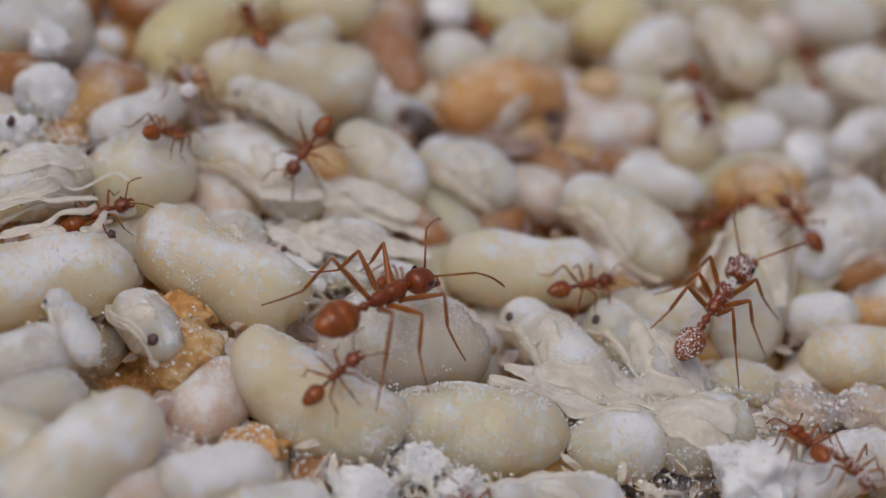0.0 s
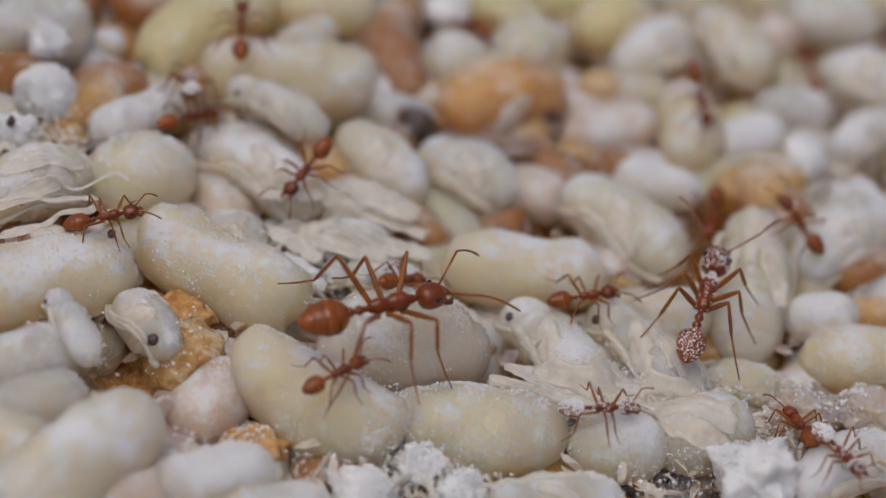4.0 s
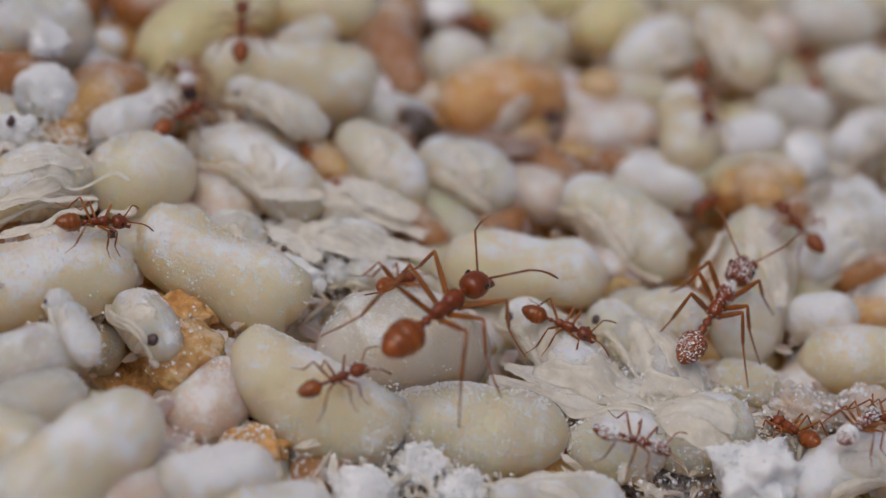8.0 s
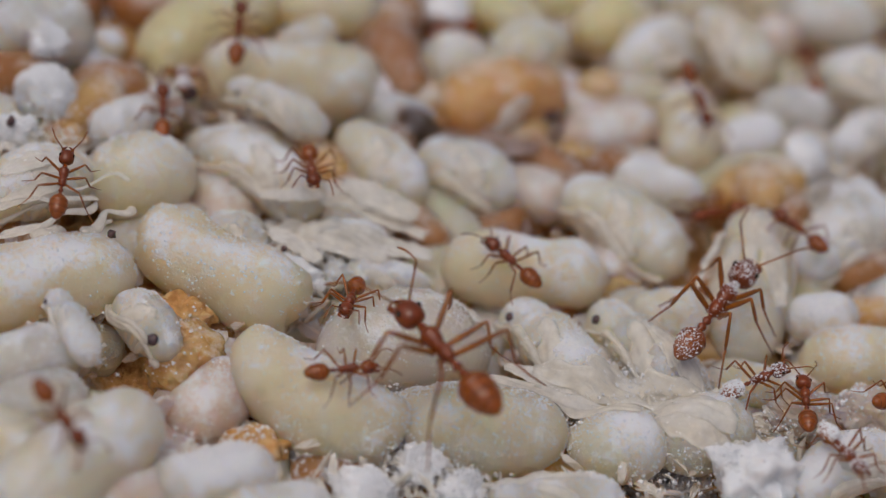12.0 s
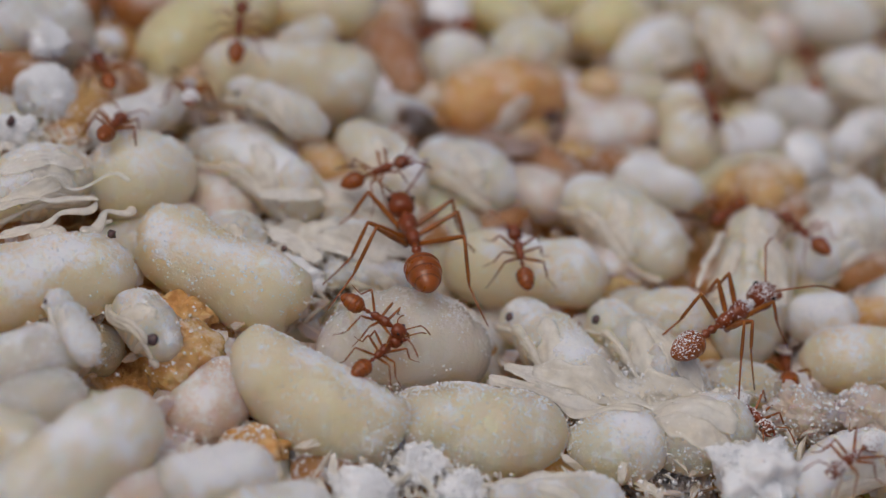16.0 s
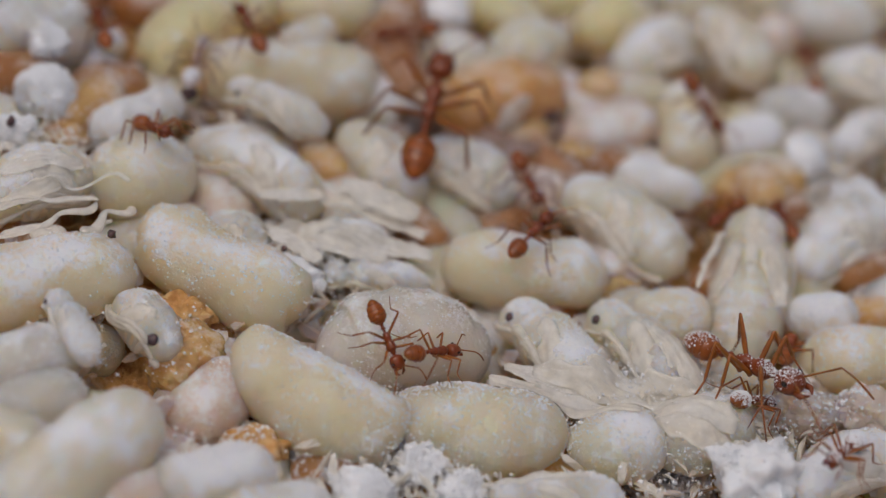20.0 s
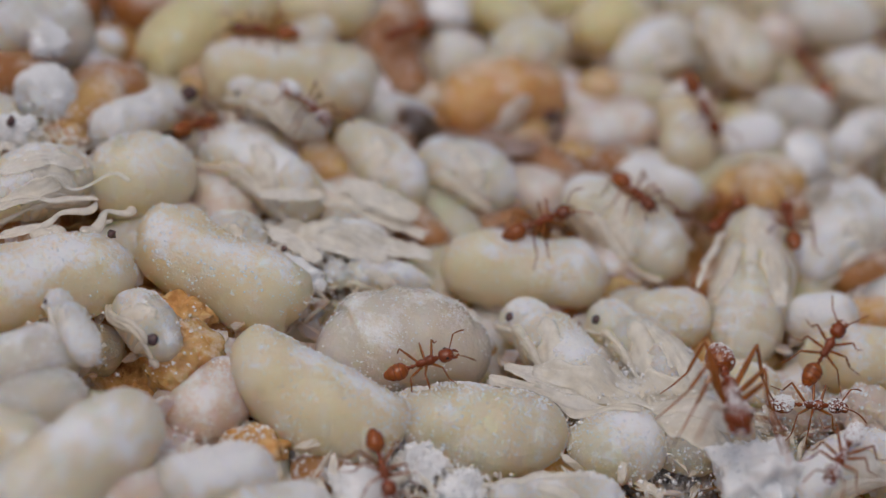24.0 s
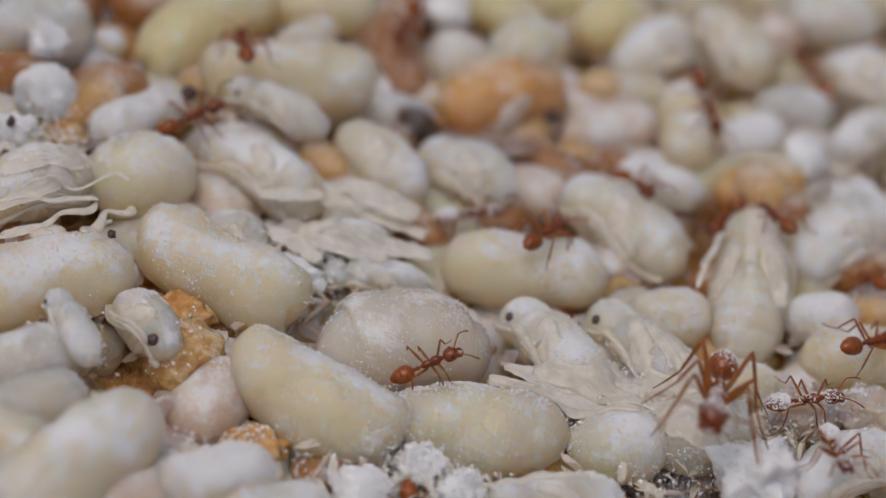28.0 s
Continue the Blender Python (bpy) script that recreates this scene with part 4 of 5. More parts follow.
def build_ant(name, size, label, stand, head=1.0, leg=1.0, gaster=1.0, thin=1.0, powdered=(), raise_by=0.0):
    """An ant of size mm from mid gaster to mid head, facing +x, its origin midway; stand is the height of its back over its feet in sizes."""
    s = size * MM
    lt, fl = (1.0, 0.72) if size > 4 else (1.0, 1.0)
    ant = tagged(new(name), label, "ant", "ants on the brood")

    def sc(profile):
        return [(x * s, r * s) for x, r in profile]

    w = 0.185 * gaster
    gprof = oval(-0.52 - 0.27 * gaster, -0.52 + 0.235 * gaster, w, 44, 2.0, -0.22, 4.3, 0.085)
    gs = part("gaster", lathe(sc(gprof), 24, 0.92, (0, 0, -0.015 * s)), ABDOMEN, ant, "shiny banded reddish brown gaster")
    bm = lathe(sc(smooth_profile([(-0.34, 0.03), (-0.285, 0.046), (-0.245, 0.026), (-0.20, 0.046), (-0.15, 0.026), (-0.08, 0.034)], 4)), 12)
    part("petiole", bm, CUTICLE, ant)
    prof = smooth_profile([(-0.13, 0.012), (-0.10, 0.058), (-0.02, 0.080), (0.06, 0.066), (0.13, 0.092), (0.21, 0.100), (0.29, 0.048), (0.35, 0.03)], 4)
    th = part("thorax", lathe(sc([(x, r * thin) for x, r in prof]), 18, 1.1, (0, 0, 0.01 * s)), CUTICLE, ant)
    hw = 0.145 * head
    hprof = oval(0.48 - 0.135 * head, 0.48 + 0.165 * head, hw, 22, 2.5, 0.12)
    hd = part("head", lathe(sc(hprof), 20, 0.86), CUTICLE, ant)
    for y in (-1, 1):
        bm = ball(bmesh.new(), ((0.49 + 0.02 * head) * s, y * hw * 0.88 * s, hw * 0.38 * s), (0.036 * head * s, 0.02 * head * s, 0.034 * head * s), 12)
        part("eye", bm, EYE_DARK, hd, "small black eye")
        x0 = 0.48 + 0.13 * head
        path = [(x0 * s, y * hw * 0.55 * s, -0.03 * s), ((x0 + 0.07 * head) * s, y * hw * 0.62 * s, -0.045 * s), ((x0 + 0.13 * head) * s, y * hw * 0.12 * s, -0.05 * s)]
        part("mandible", sweep(bmesh.new(), path, [0.036 * head * s, 0.03 * head * s, 0.008 * s], 8), CUTICLE, hd)
    for y in (-1, 1):
        root = Vector(((0.48 + 0.11 * head) * s, y * hw * 0.42 * s, hw * 0.45 * s))
        far = 1.25 if size > 4 else 1.0
        elbow = Vector((0.19 * s, y * 0.20 * s, 0.12 * s)) * far
        tip = elbow + Vector((0.27 * s, y * 0.10 * s, -0.17 * s)) * far
        bm = sweep(bmesh.new(), [(0, 0, 0), elbow * 0.5, elbow], [0.014 * s * fl, 0.013 * s * fl, 0.015 * s * fl], 8)
        ant_ob = part("antenna", bm, LIMB, ant)
        ant_ob.location = root
        n = 8
        path = [elbow + (tip - elbow) * (i / n) + Vector((0, 0, 0.03 * s * math.sin(math.pi * i / n))) for i in range(n + 1)]
        part("antenna_tip", sweep(bmesh.new(), path, [0.011 * s * fl * (1 + 0.55 * i / n) for i in range(n)] + [0.008 * s], 8), LIMB, ant_ob)
    for pair, (hx, turn) in enumerate(HIPS):
        for y in (-1, 1):
            f = leg * (0.40, 0.40, 0.50)[pair]
            tb = leg * (0.34, 0.38, 0.50)[pair]
            ts = leg * (0.22, 0.25, 0.30)[pair]
            a = radians(turn)
            out = Vector((math.sin(a), y * math.cos(a), 0))
            rise = (0.48, 0.46, 0.55)[pair] + raise_by
            hip = Vector((hx * s, y * 0.055 * s, -0.055 * s))
            knee = (out * math.cos(rise) + Vector((0, 0, math.sin(rise)))) * f * s
            drop = stand * s + hip.z + knee.z
            reach = tb * 0.9 * s
            down = min(drop * 0.86, reach * 0.95)
            foot = knee + out * math.sqrt(max(1e-12, reach ** 2 - down ** 2)) * 0.9 - Vector((0, 0, down))
            toe = foot + (out * 0.8 + Vector((0.25 * (1, 0, -1)[pair], 0, 0))).normalized() * ts * s * 0.9 - Vector((0, 0, max(0, drop - down)))
            path = [(0, 0, 0), knee * 0.12, knee * 0.5, knee * 0.93, knee]
            lg = part("leg", sweep(bmesh.new(), path, [0.034 * s * lt, 0.024 * s * lt, 0.028 * s * lt, 0.018 * s * lt, 0.013 * s * lt], 10), LIMB, ant)
            lg.location = hip
            path = [knee, knee + (foot - knee) * 0.35, knee + (foot - knee) * 0.85, foot]
            part("shin", sweep(bmesh.new(), path, [0.013 * s * lt, 0.018 * s * lt, 0.018 * s * lt, 0.011 * s * lt], 8), LIMB, lg)
            mid = foot + (toe - foot) * 0.5 - Vector((0, 0, 0.012 * s))
            part("foot", sweep(bmesh.new(), [foot, mid, toe], [0.011 * s * lt, 0.009 * s * lt, 0.006 * s * lt], 6), LIMB, lg)
    if powdered:
        for o, k in zip((gs, th, hd), powdered):
            if k:
                dust_on(o, 0.5 * k, rng, 0.03, 0.3)
    return ant


WORKER = "small glossy reddish brown worker ant walking over the brood"
DUSTY = "small reddish brown worker ant with white powder on it"
worker = build_ant("worker_ant", 2.25, WORKER, 0.27)
dusty_worker = build_ant("worker_ant", 2.25, DUSTY, 0.27, powdered=(0.6, 0.05, 0.06))
ants = {}


def add_ant(key, proto, size=1.0):
    ob = copy_thing(proto, Matrix())
    ob.scale = (size, size, size)
    ants[key] = ob


add_ant("rust", worker, 0.99)
add_ant("copper", worker, 1.00)
add_ant("clay", worker, 0.95)
add_ant("brick", worker, 0.98)
add_ant("ember", worker, 1.03)
add_ant("cocoa", dusty_worker, 1.03)
add_ant("sepia", worker, 0.94)
add_ant("fox", worker, 0.94)
add_ant("ash", dusty_worker, 0.93)
add_ant("straw", worker, 0.97)
add_ant("berry", worker, 0.92)
add_ant("plum", worker, 0.97)
add_ant("maple", worker, 1.00)
add_ant("teak", worker, 0.95)
add_ant("umber", worker, 1.00)
add_ant("henna", worker, 0.99)
add_ant("khaki", worker, 0.92)
ants["slate"] = worker
ants["pearl"] = dusty_worker
ants["major"] = build_ant("major_ant", 4.75, "large reddish brown ant with long legs standing on the brood", 0.46, 0.88, 1.12, 0.93, 0.88, (), 0.08)
ants["scout"] = build_ant("major_ant", 4.5, "large dark red ant with white powder on its back", 0.42, 0.95, 0.95, 0.78, 0.9, (0.3, 0.9, 0.4), 0.45)


def at(x, y, z, heading, pitch, lean=0):
    return pose(x * MM, y * MM, z * MM, lean, -pitch, heading)


def stride(ant, rows, seed):
    """Swings legs and antennae: in step with the way that the ant goes, and a little while it stands."""
    limbs = [o for o in ant.children if o.name.startswith("leg")]
    feelers = [o for o in ant.children if o.name.startswith("antenna")]
    times = [i * 0.2 for i in range(141)]
    gone, way, last = [], 0.0, None
    for t in times:
        j = max(i for i in range(len(rows)) if rows[i][0] <= t + 1e-6)
        j = min(j, len(rows) - 2)
        u = (t - rows[j][0]) / max(1e-6, rows[j + 1][0] - rows[j][0])
        p = rows[j][1].translation.lerp(rows[j + 1][1].translation, u)
        ang = rows[j][1].to_quaternion().rotation_difference(rows[j + 1][1].to_quaternion()).angle * u + 1.0 * j
        if last is not None:
            turn = abs(ang - last[1]) if abs(ang - last[1]) < 0.9 else 0
            way += (p - last[0]).length + turn * 0.5 * MM
        gone.append(way)
        last = (p, ang)
    pace = (0.9 if len(limbs) and limbs[0].dimensions.length < 2.2 * MM else 2.0) * MM
    for n, o in enumerate(limbs):
        rest = o.location.copy()
        side = 1 if rest.y > 0 else -1
        keys = []
        for t, g in zip(times, gone):
            ph = 2 * math.pi * (g / (2.4 * pace)) + (n % 2 + n // 2) * math.pi
            sway = 13 * math.sin(ph) + 4 * noise.noise(Vector((t * 0.5, n * 3.1, seed)))
            lift = 6 * max(0, math.cos(ph)) + 3 * noise.noise(Vector((t * 0.6, n * 5.3, seed + 9)))
            keys.append((t, Matrix.Translation(rest) @ pose(0, 0, 0, side * lift, 0, -side * sway)))
        walk(o, keys)
    for n, o in enumerate(feelers):
        rest = o.location.copy()
        keys = []
        for t in times[::2] + [28.0]:
            a = 24 * noise.noise(Vector((t * 0.8, n * 7.7, seed + 3)))
            b = 20 * noise.noise(Vector((t * 0.9, n * 4.4, seed + 5)))
            if not keys or t > keys[-1][0]:
                keys.append((t, Matrix.Translation(rest) @ pose(0, 0, 0, a * 0.4, b, a)))
        walk(o, keys)


# ---- what moves ----
def motions():
    rows = [(0.00, at(-2.00, -8.11, 7.61, 53, -7)),
            (1.00, at(-2.11, -7.97, 7.48, 54, -10)),
            (2.00, at(-2.29, -7.56, 7.29, 55, -8)),
            (3.00, at(-1.89, -8.67, 7.68, 35, -2)),
            (3.50, at(-1.94, -8.58, 7.67, 33, -1)),
            (5.50, at(-1.61, -8.68, 7.73, 42, 0)),
            (6.00, at(-0.84, -8.98, 7.75, 33, 3)),
            (7.00, at(-0.18, -9.00, 8.18, 41, -0)),
            (8.00, at(0.51, -8.59, 8.32, 61, -3)),
            (8.50, at(1.04, -8.43, 8.18, 75, -4)),
            (9.00, at(1.11, -8.16, 8.30, 78, -8)),
            (9.50, at(1.25, -7.88, 8.27, 86, -12)),
            (10.00, at(1.55, -7.77, 8.14, 85, -16)),
            (10.30, at(1.60, -7.59, 8.15, 90, -9)),
            (10.70, at(1.63, -7.77, 8.18, 87, -1)),
            (11.00, at(0.94, -8.39, 7.86, 90, 9)),
            (11.20, at(0.96, -10.72, 8.81, 94, 24)),
            (11.50, at(0.83, -11.53, 8.62, 110, 20)),
            (11.70, at(1.00, -11.57, 8.52, 131, 14)),
            (12.00, at(1.03, -10.87, 8.38, 138, -0)),
            (12.20, at(1.08, -10.46, 8.46, 135, 7)),
            (12.50, at(0.59, -8.66, 7.59, 135, 8)),
            (14.50, at(-0.62, -4.48, 6.45, 138, -14)),
            (15.00, at(-0.27, -3.44, 5.49, 124, -22)),
            (15.50, at(-0.83, -2.88, 6.00, 126, -10)),
            (16.00, at(-1.42, -2.77, 6.24, 111, -10)),
            (16.50, at(-0.73, -3.42, 6.68, 92, -12)),
            (17.00, at(-0.28, -3.15, 6.83, 85, -3)),
            (17.50, at(-0.15, -1.88, 6.40, 76, 12)),
            (18.00, at(0.45, -1.19, 6.57, 70, 22)),
            (18.50, at(0.04, -0.48, 6.26, 81, 17)),
            (19.00, at(-0.41, 0.07, 6.11, 85, 21)),
            (20.00, at(-2.07, 5.58, 5.98, 90, 15)),
            (20.50, at(-2.38, 5.94, 7.08, 82, 5)),
            (21.00, at(-2.26, 8.02, 7.01, 82, 11)),
            (21.50, at(-2.68, 9.08, 7.24, 87, -6)),
            (22.00, at(-2.79, 13.67, 7.04, 84, -1)),
            (22.60, at(-3.02, 19.65, 5.59, 84, 1)),
            (28.00, at(-3.07, 20.30, 5.23, 84, 1))]
    walk(ants["major"], rows)
    stride(ants["major"], rows, 0)
    rows = [(0.00, at(11.82, -3.08, 6.99, 70, 10)),
            (1.00, at(11.76, -2.94, 6.82, 71, 15)),
            (2.00, at(11.41, -3.11, 7.04, 79, 9)),
            (3.00, at(11.21, -3.04, 6.96, 87, 7)),
            (6.00, at(11.76, -3.07, 7.00, 71, 11)),
            (7.00, at(12.10, -3.08, 6.90, 64, 9)),
            (7.50, at(12.31, -3.08, 6.68, 62, 16)),
            (8.00, at(11.91, -2.93, 6.68, 71, 10)),
            (9.00, at(11.76, -3.09, 6.98, 71, 9)),
            (10.00, at(11.75, -3.12, 6.95, 72, 7)),
            (11.00, at(11.94, -3.13, 6.94, 67, 8)),
            (12.00, at(11.91, -3.14, 6.93, 67, 8)),
            (12.50, at(11.97, -3.11, 6.80, 65, 9)),
            (14.50, at(12.26, -3.29, 6.86, 57, 7)),
            (15.00, at(12.37, -3.45, 6.80, 53, 6)),
            (16.00, at(12.40, -3.55, 6.75, 53, 4)),
            (17.00, at(12.39, -3.42, 6.83, 54, 4)),
            (17.50, at(12.81, -3.64, 6.62, 45, 1)),
            (18.00, at(13.00, -3.99, 6.40, 34, -8)),
            (18.50, at(13.22, -4.31, 6.11, 29, -18)),
            (19.00, at(13.31, -4.48, 5.86, -28, 23)),
            (19.50, at(13.40, -5.32, 6.45, -28, 19)),
            (20.00, at(13.56, -5.61, 6.59, -32, 18)),
            (21.00, at(13.54, -6.69, 7.37, -45, 21)),
            (21.50, at(13.47, -6.94, 7.37, -46, 19)),
            (23.50, at(12.64, -8.77, 8.29, -76, 15)),
            (24.00, at(12.71, -8.80, 8.26, -78, 17)),
            (25.00, at(12.34, -8.98, 8.41, -92, 20)),
            (26.00, at(12.19, -9.17, 8.39, -100, 21)),
            (27.00, at(12.19, -9.08, 8.38, -95, 21)),
            (28.00, at(12.27, -9.23, 8.40, -94, 18))]
    walk(ants["scout"], rows)
    stride(ants["scout"], rows, 1)
    rows = [(0.00, at(-14.54, -5.16, 5.36, 27, 24)),
            (1.00, at(-14.49, -5.16, 5.34, 25, 23)),
            (2.00, at(-14.47, -5.16, 5.33, 23, 21)),
            (3.00, at(-13.89, -6.99, 7.22, 19, 18)),
            (6.00, at(-14.52, -5.11, 5.27, 30, 1)),
            (7.00, at(-14.56, -7.23, 7.09, 50, -22)),
            (8.00, at(-14.33, -6.97, 6.78, 32, -13)),
            (9.00, at(-14.33, -5.66, 5.84, 24, 23)),
            (9.50, at(-14.01, -7.35, 7.05, 51, -18)),
            (10.00, at(-14.28, -7.10, 6.79, 54, -9)),
            (11.00, at(-15.40, -5.54, 5.82, 92, 14)),
            (11.50, at(-15.52, -6.28, 7.20, 99, 32)),
            (12.00, at(-16.03, -6.21, 7.89, 97, 18)),
            (12.50, at(-16.29, -5.52, 8.02, 80, 13)),
            (14.50, at(-15.82, -3.30, 7.67, 69, -9)),
            (15.00, at(-15.81, -1.13, 5.99, 77, -15)),
            (15.50, at(-15.47, -0.83, 5.96, 65, -18)),
            (16.00, at(-15.09, -0.55, 6.20, 83, -24)),
            (16.50, at(-14.64, -0.47, 6.16, 62, -32)),
            (17.00, at(-14.56, -0.32, 6.02, 59, -32)),
            (17.50, at(-13.92, -0.49, 6.43, 4, -2)),
            (18.00, at(-13.28, -0.67, 6.84, -52, 28)),
            (19.00, at(-13.16, -0.78, 6.90, -51, 28)),
            (20.00, at(-13.41, -0.46, 6.61, -50, 32)),
            (20.50, at(-13.55, -0.06, 6.30, 2, 0)),
            (21.00, at(-13.69, 0.35, 5.99, 54, -32)),
            (21.25, at(-13.44, 0.41, 5.86, 9, -4)),
            (21.50, at(-13.18, 0.48, 5.73, -37, 23)),
            (23.50, at(-11.92, 2.42, 4.63, 42, -6)),
            (24.00, at(-11.95, 2.75, 4.26, 65, -25)),
            (25.00, at(-11.65, 2.06, 5.01, 35, 12)),
            (26.00, at(-11.65, 2.33, 4.92, 13, 13)),
            (27.00, at(-11.73, 1.96, 5.32, 15, 14)),
            (28.00, at(-12.14, 1.97, 5.43, 29, 26))]
    walk(ants["slate"], rows)
    stride(ants["slate"], rows, 2)
    rows = [(0.00, at(-6.75, 0.69, 6.53, -115, -32)),
            (1.00, at(-6.49, 1.01, 6.44, -107, -32)),
            (1.50, at(-6.17, 0.23, 5.98, -90, -32)),
            (2.00, at(-6.48, -0.08, 6.03, -103, -32)),
            (3.00, at(-6.61, -0.09, 6.05, -118, -32)),
            (6.00, at(-6.26, -0.11, 5.75, -94, -32)),
            (7.00, at(-5.96, 2.02, 4.17, -62, -32)),
            (7.50, at(-5.93, 2.65, 3.52, -57, -14)),
            (8.00, at(-6.01, 2.75, 3.50, -43, -6)),
            (9.00, at(-6.17, 2.82, 3.47, -46, 4)),
            (10.00, at(-6.22, 2.83, 3.45, -49, 5)),
            (11.00, at(-6.27, 0.54, 5.43, -61, 0)),
            (12.00, at(-6.37, -0.36, 6.54, -76, 14)),
            (12.50, at(-6.11, -0.37, 6.51, -59, 16)),
            (14.50, at(-4.42, -0.80, 6.08, -6, -6)),
            (15.00, at(-4.67, -0.75, 6.21, 2, 2)),
            (15.50, at(-4.56, -0.74, 6.12, 12, -11)),
            (16.00, at(-3.56, 0.48, 6.38, 26, 24)),
            (16.50, at(-2.18, 0.50, 6.34, 27, 24)),
            (17.00, at(-1.55, 0.98, 6.43, 29, 26)),
            (18.00, at(-0.82, 3.58, 5.35, 25, 23)),
            (18.50, at(0.83, 3.77, 5.25, -15, 15)),
            (19.00, at(2.48, 3.95, 5.14, -56, 8)),
            (20.00, at(2.93, 3.90, 4.86, -61, -2)),
            (20.50, at(3.37, 3.97, 5.07, -15, -8)),
            (21.00, at(3.80, 4.05, 5.29, 31, -15)),
            (21.50, at(5.87, 3.67, 5.83, 31, -6)),
            (22.50, at(6.74, 3.61, 5.95, -10, 5)),
            (23.50, at(7.61, 3.55, 6.08, -52, 17)),
            (24.00, at(7.61, 3.34, 6.21, -52, 14)),
            (25.00, at(7.61, 3.44, 6.14, -52, 15)),
            (26.00, at(7.77, 3.77, 5.91, -50, 21)),
            (27.00, at(7.78, 3.99, 5.79, -46, 21)),
            (28.00, at(7.62, 5.13, 5.03, -56, 27))]
    walk(ants["rust"], rows)
    stride(ants["rust"], rows, 3)
    rows = [(0.00, at(6.24, -2.05, 5.21, 35, -3)),
            (1.00, at(6.26, -2.03, 5.19, 36, -4)),
            (2.00, at(6.47, -2.04, 5.21, 39, -6)),
            (3.00, at(6.46, -2.13, 5.28, 39, -6)),
            (5.50, at(5.69, -3.93, 5.52, 12, 12)),
            (6.00, at(5.18, -3.73, 5.37, 21, 3)),
            (6.50, at(5.47, -5.50, 5.93, -18, -17)),
            (7.00, at(5.12, -6.00, 6.15, -31, -27)),
            (8.00, at(5.61, -4.97, 5.52, -6, -6)),
            (8.50, at(5.94, -4.32, 5.55, 8, 8)),
            (9.00, at(5.80, -4.13, 5.39, 6, 6)),
            (9.50, at(5.57, -4.61, 5.65, 14, 14)),
            (10.00, at(4.52, -4.12, 5.80, 62, 26)),
            (10.30, at(4.37, -4.46, 6.08, 88, 32)),
            (10.50, at(4.27, -4.21, 6.04, 104, 13)),
            (10.70, at(4.14, -2.37, 5.06, 135, -10)),
            (11.00, at(3.41, -2.39, 5.00, 151, -19)),
            (11.20, at(3.54, -2.43, 4.97, 213, 29)),
            (11.50, at(3.02, -2.07, 5.33, 155, 8)),
            (12.00, at(2.97, -1.93, 5.47, 148, 5)),
            (12.50, at(2.77, -1.93, 5.49, 145, 8)),
            (14.50, at(2.28, -1.93, 5.49, 161, 18)),
            (15.00, at(2.37, -1.81, 5.58, 161, 18)),
            (15.50, at(2.91, -1.70, 5.61, 136, 32)),
            (16.00, at(3.28, -1.62, 5.62, 114, 11)),
            (16.50, at(3.41, -1.58, 5.63, 105, 9)),
            (17.00, at(3.25, -1.59, 5.65, 105, 32)),
            (17.50, at(3.20, -1.74, 5.50, 64, 22)),
            (18.00, at(3.41, -1.60, 5.41, 52, 24)),
            (18.50, at(3.34, -1.09, 5.91, 61, 31)),
            (19.00, at(3.08, -0.65, 6.13, 79, 32)),
            (19.50, at(3.43, -0.73, 6.10, 83, 31)),
            (20.00, at(3.59, -0.48, 5.99, 66, 4)),
            (21.00, at(3.81, -0.16, 5.86, 48, 1)),
            (21.50, at(3.83, 0.04, 5.84, 42, 6)),
            (23.50, at(3.80, 0.51, 5.74, 27, 25)),
            (24.00, at(3.80, 0.51, 5.74, 27, 25)),
            (25.00, at(4.07, 0.07, 5.99, 35, 30)),
            (26.00, at(4.06, 0.09, 6.01, 36, 31)),
            (27.00, at(4.64, -0.23, 5.96, 54, 3)),
            (28.00, at(4.17, 0.01, 5.73, 64, -13))]
    walk(ants["copper"], rows)
    stride(ants["copper"], rows, 4)
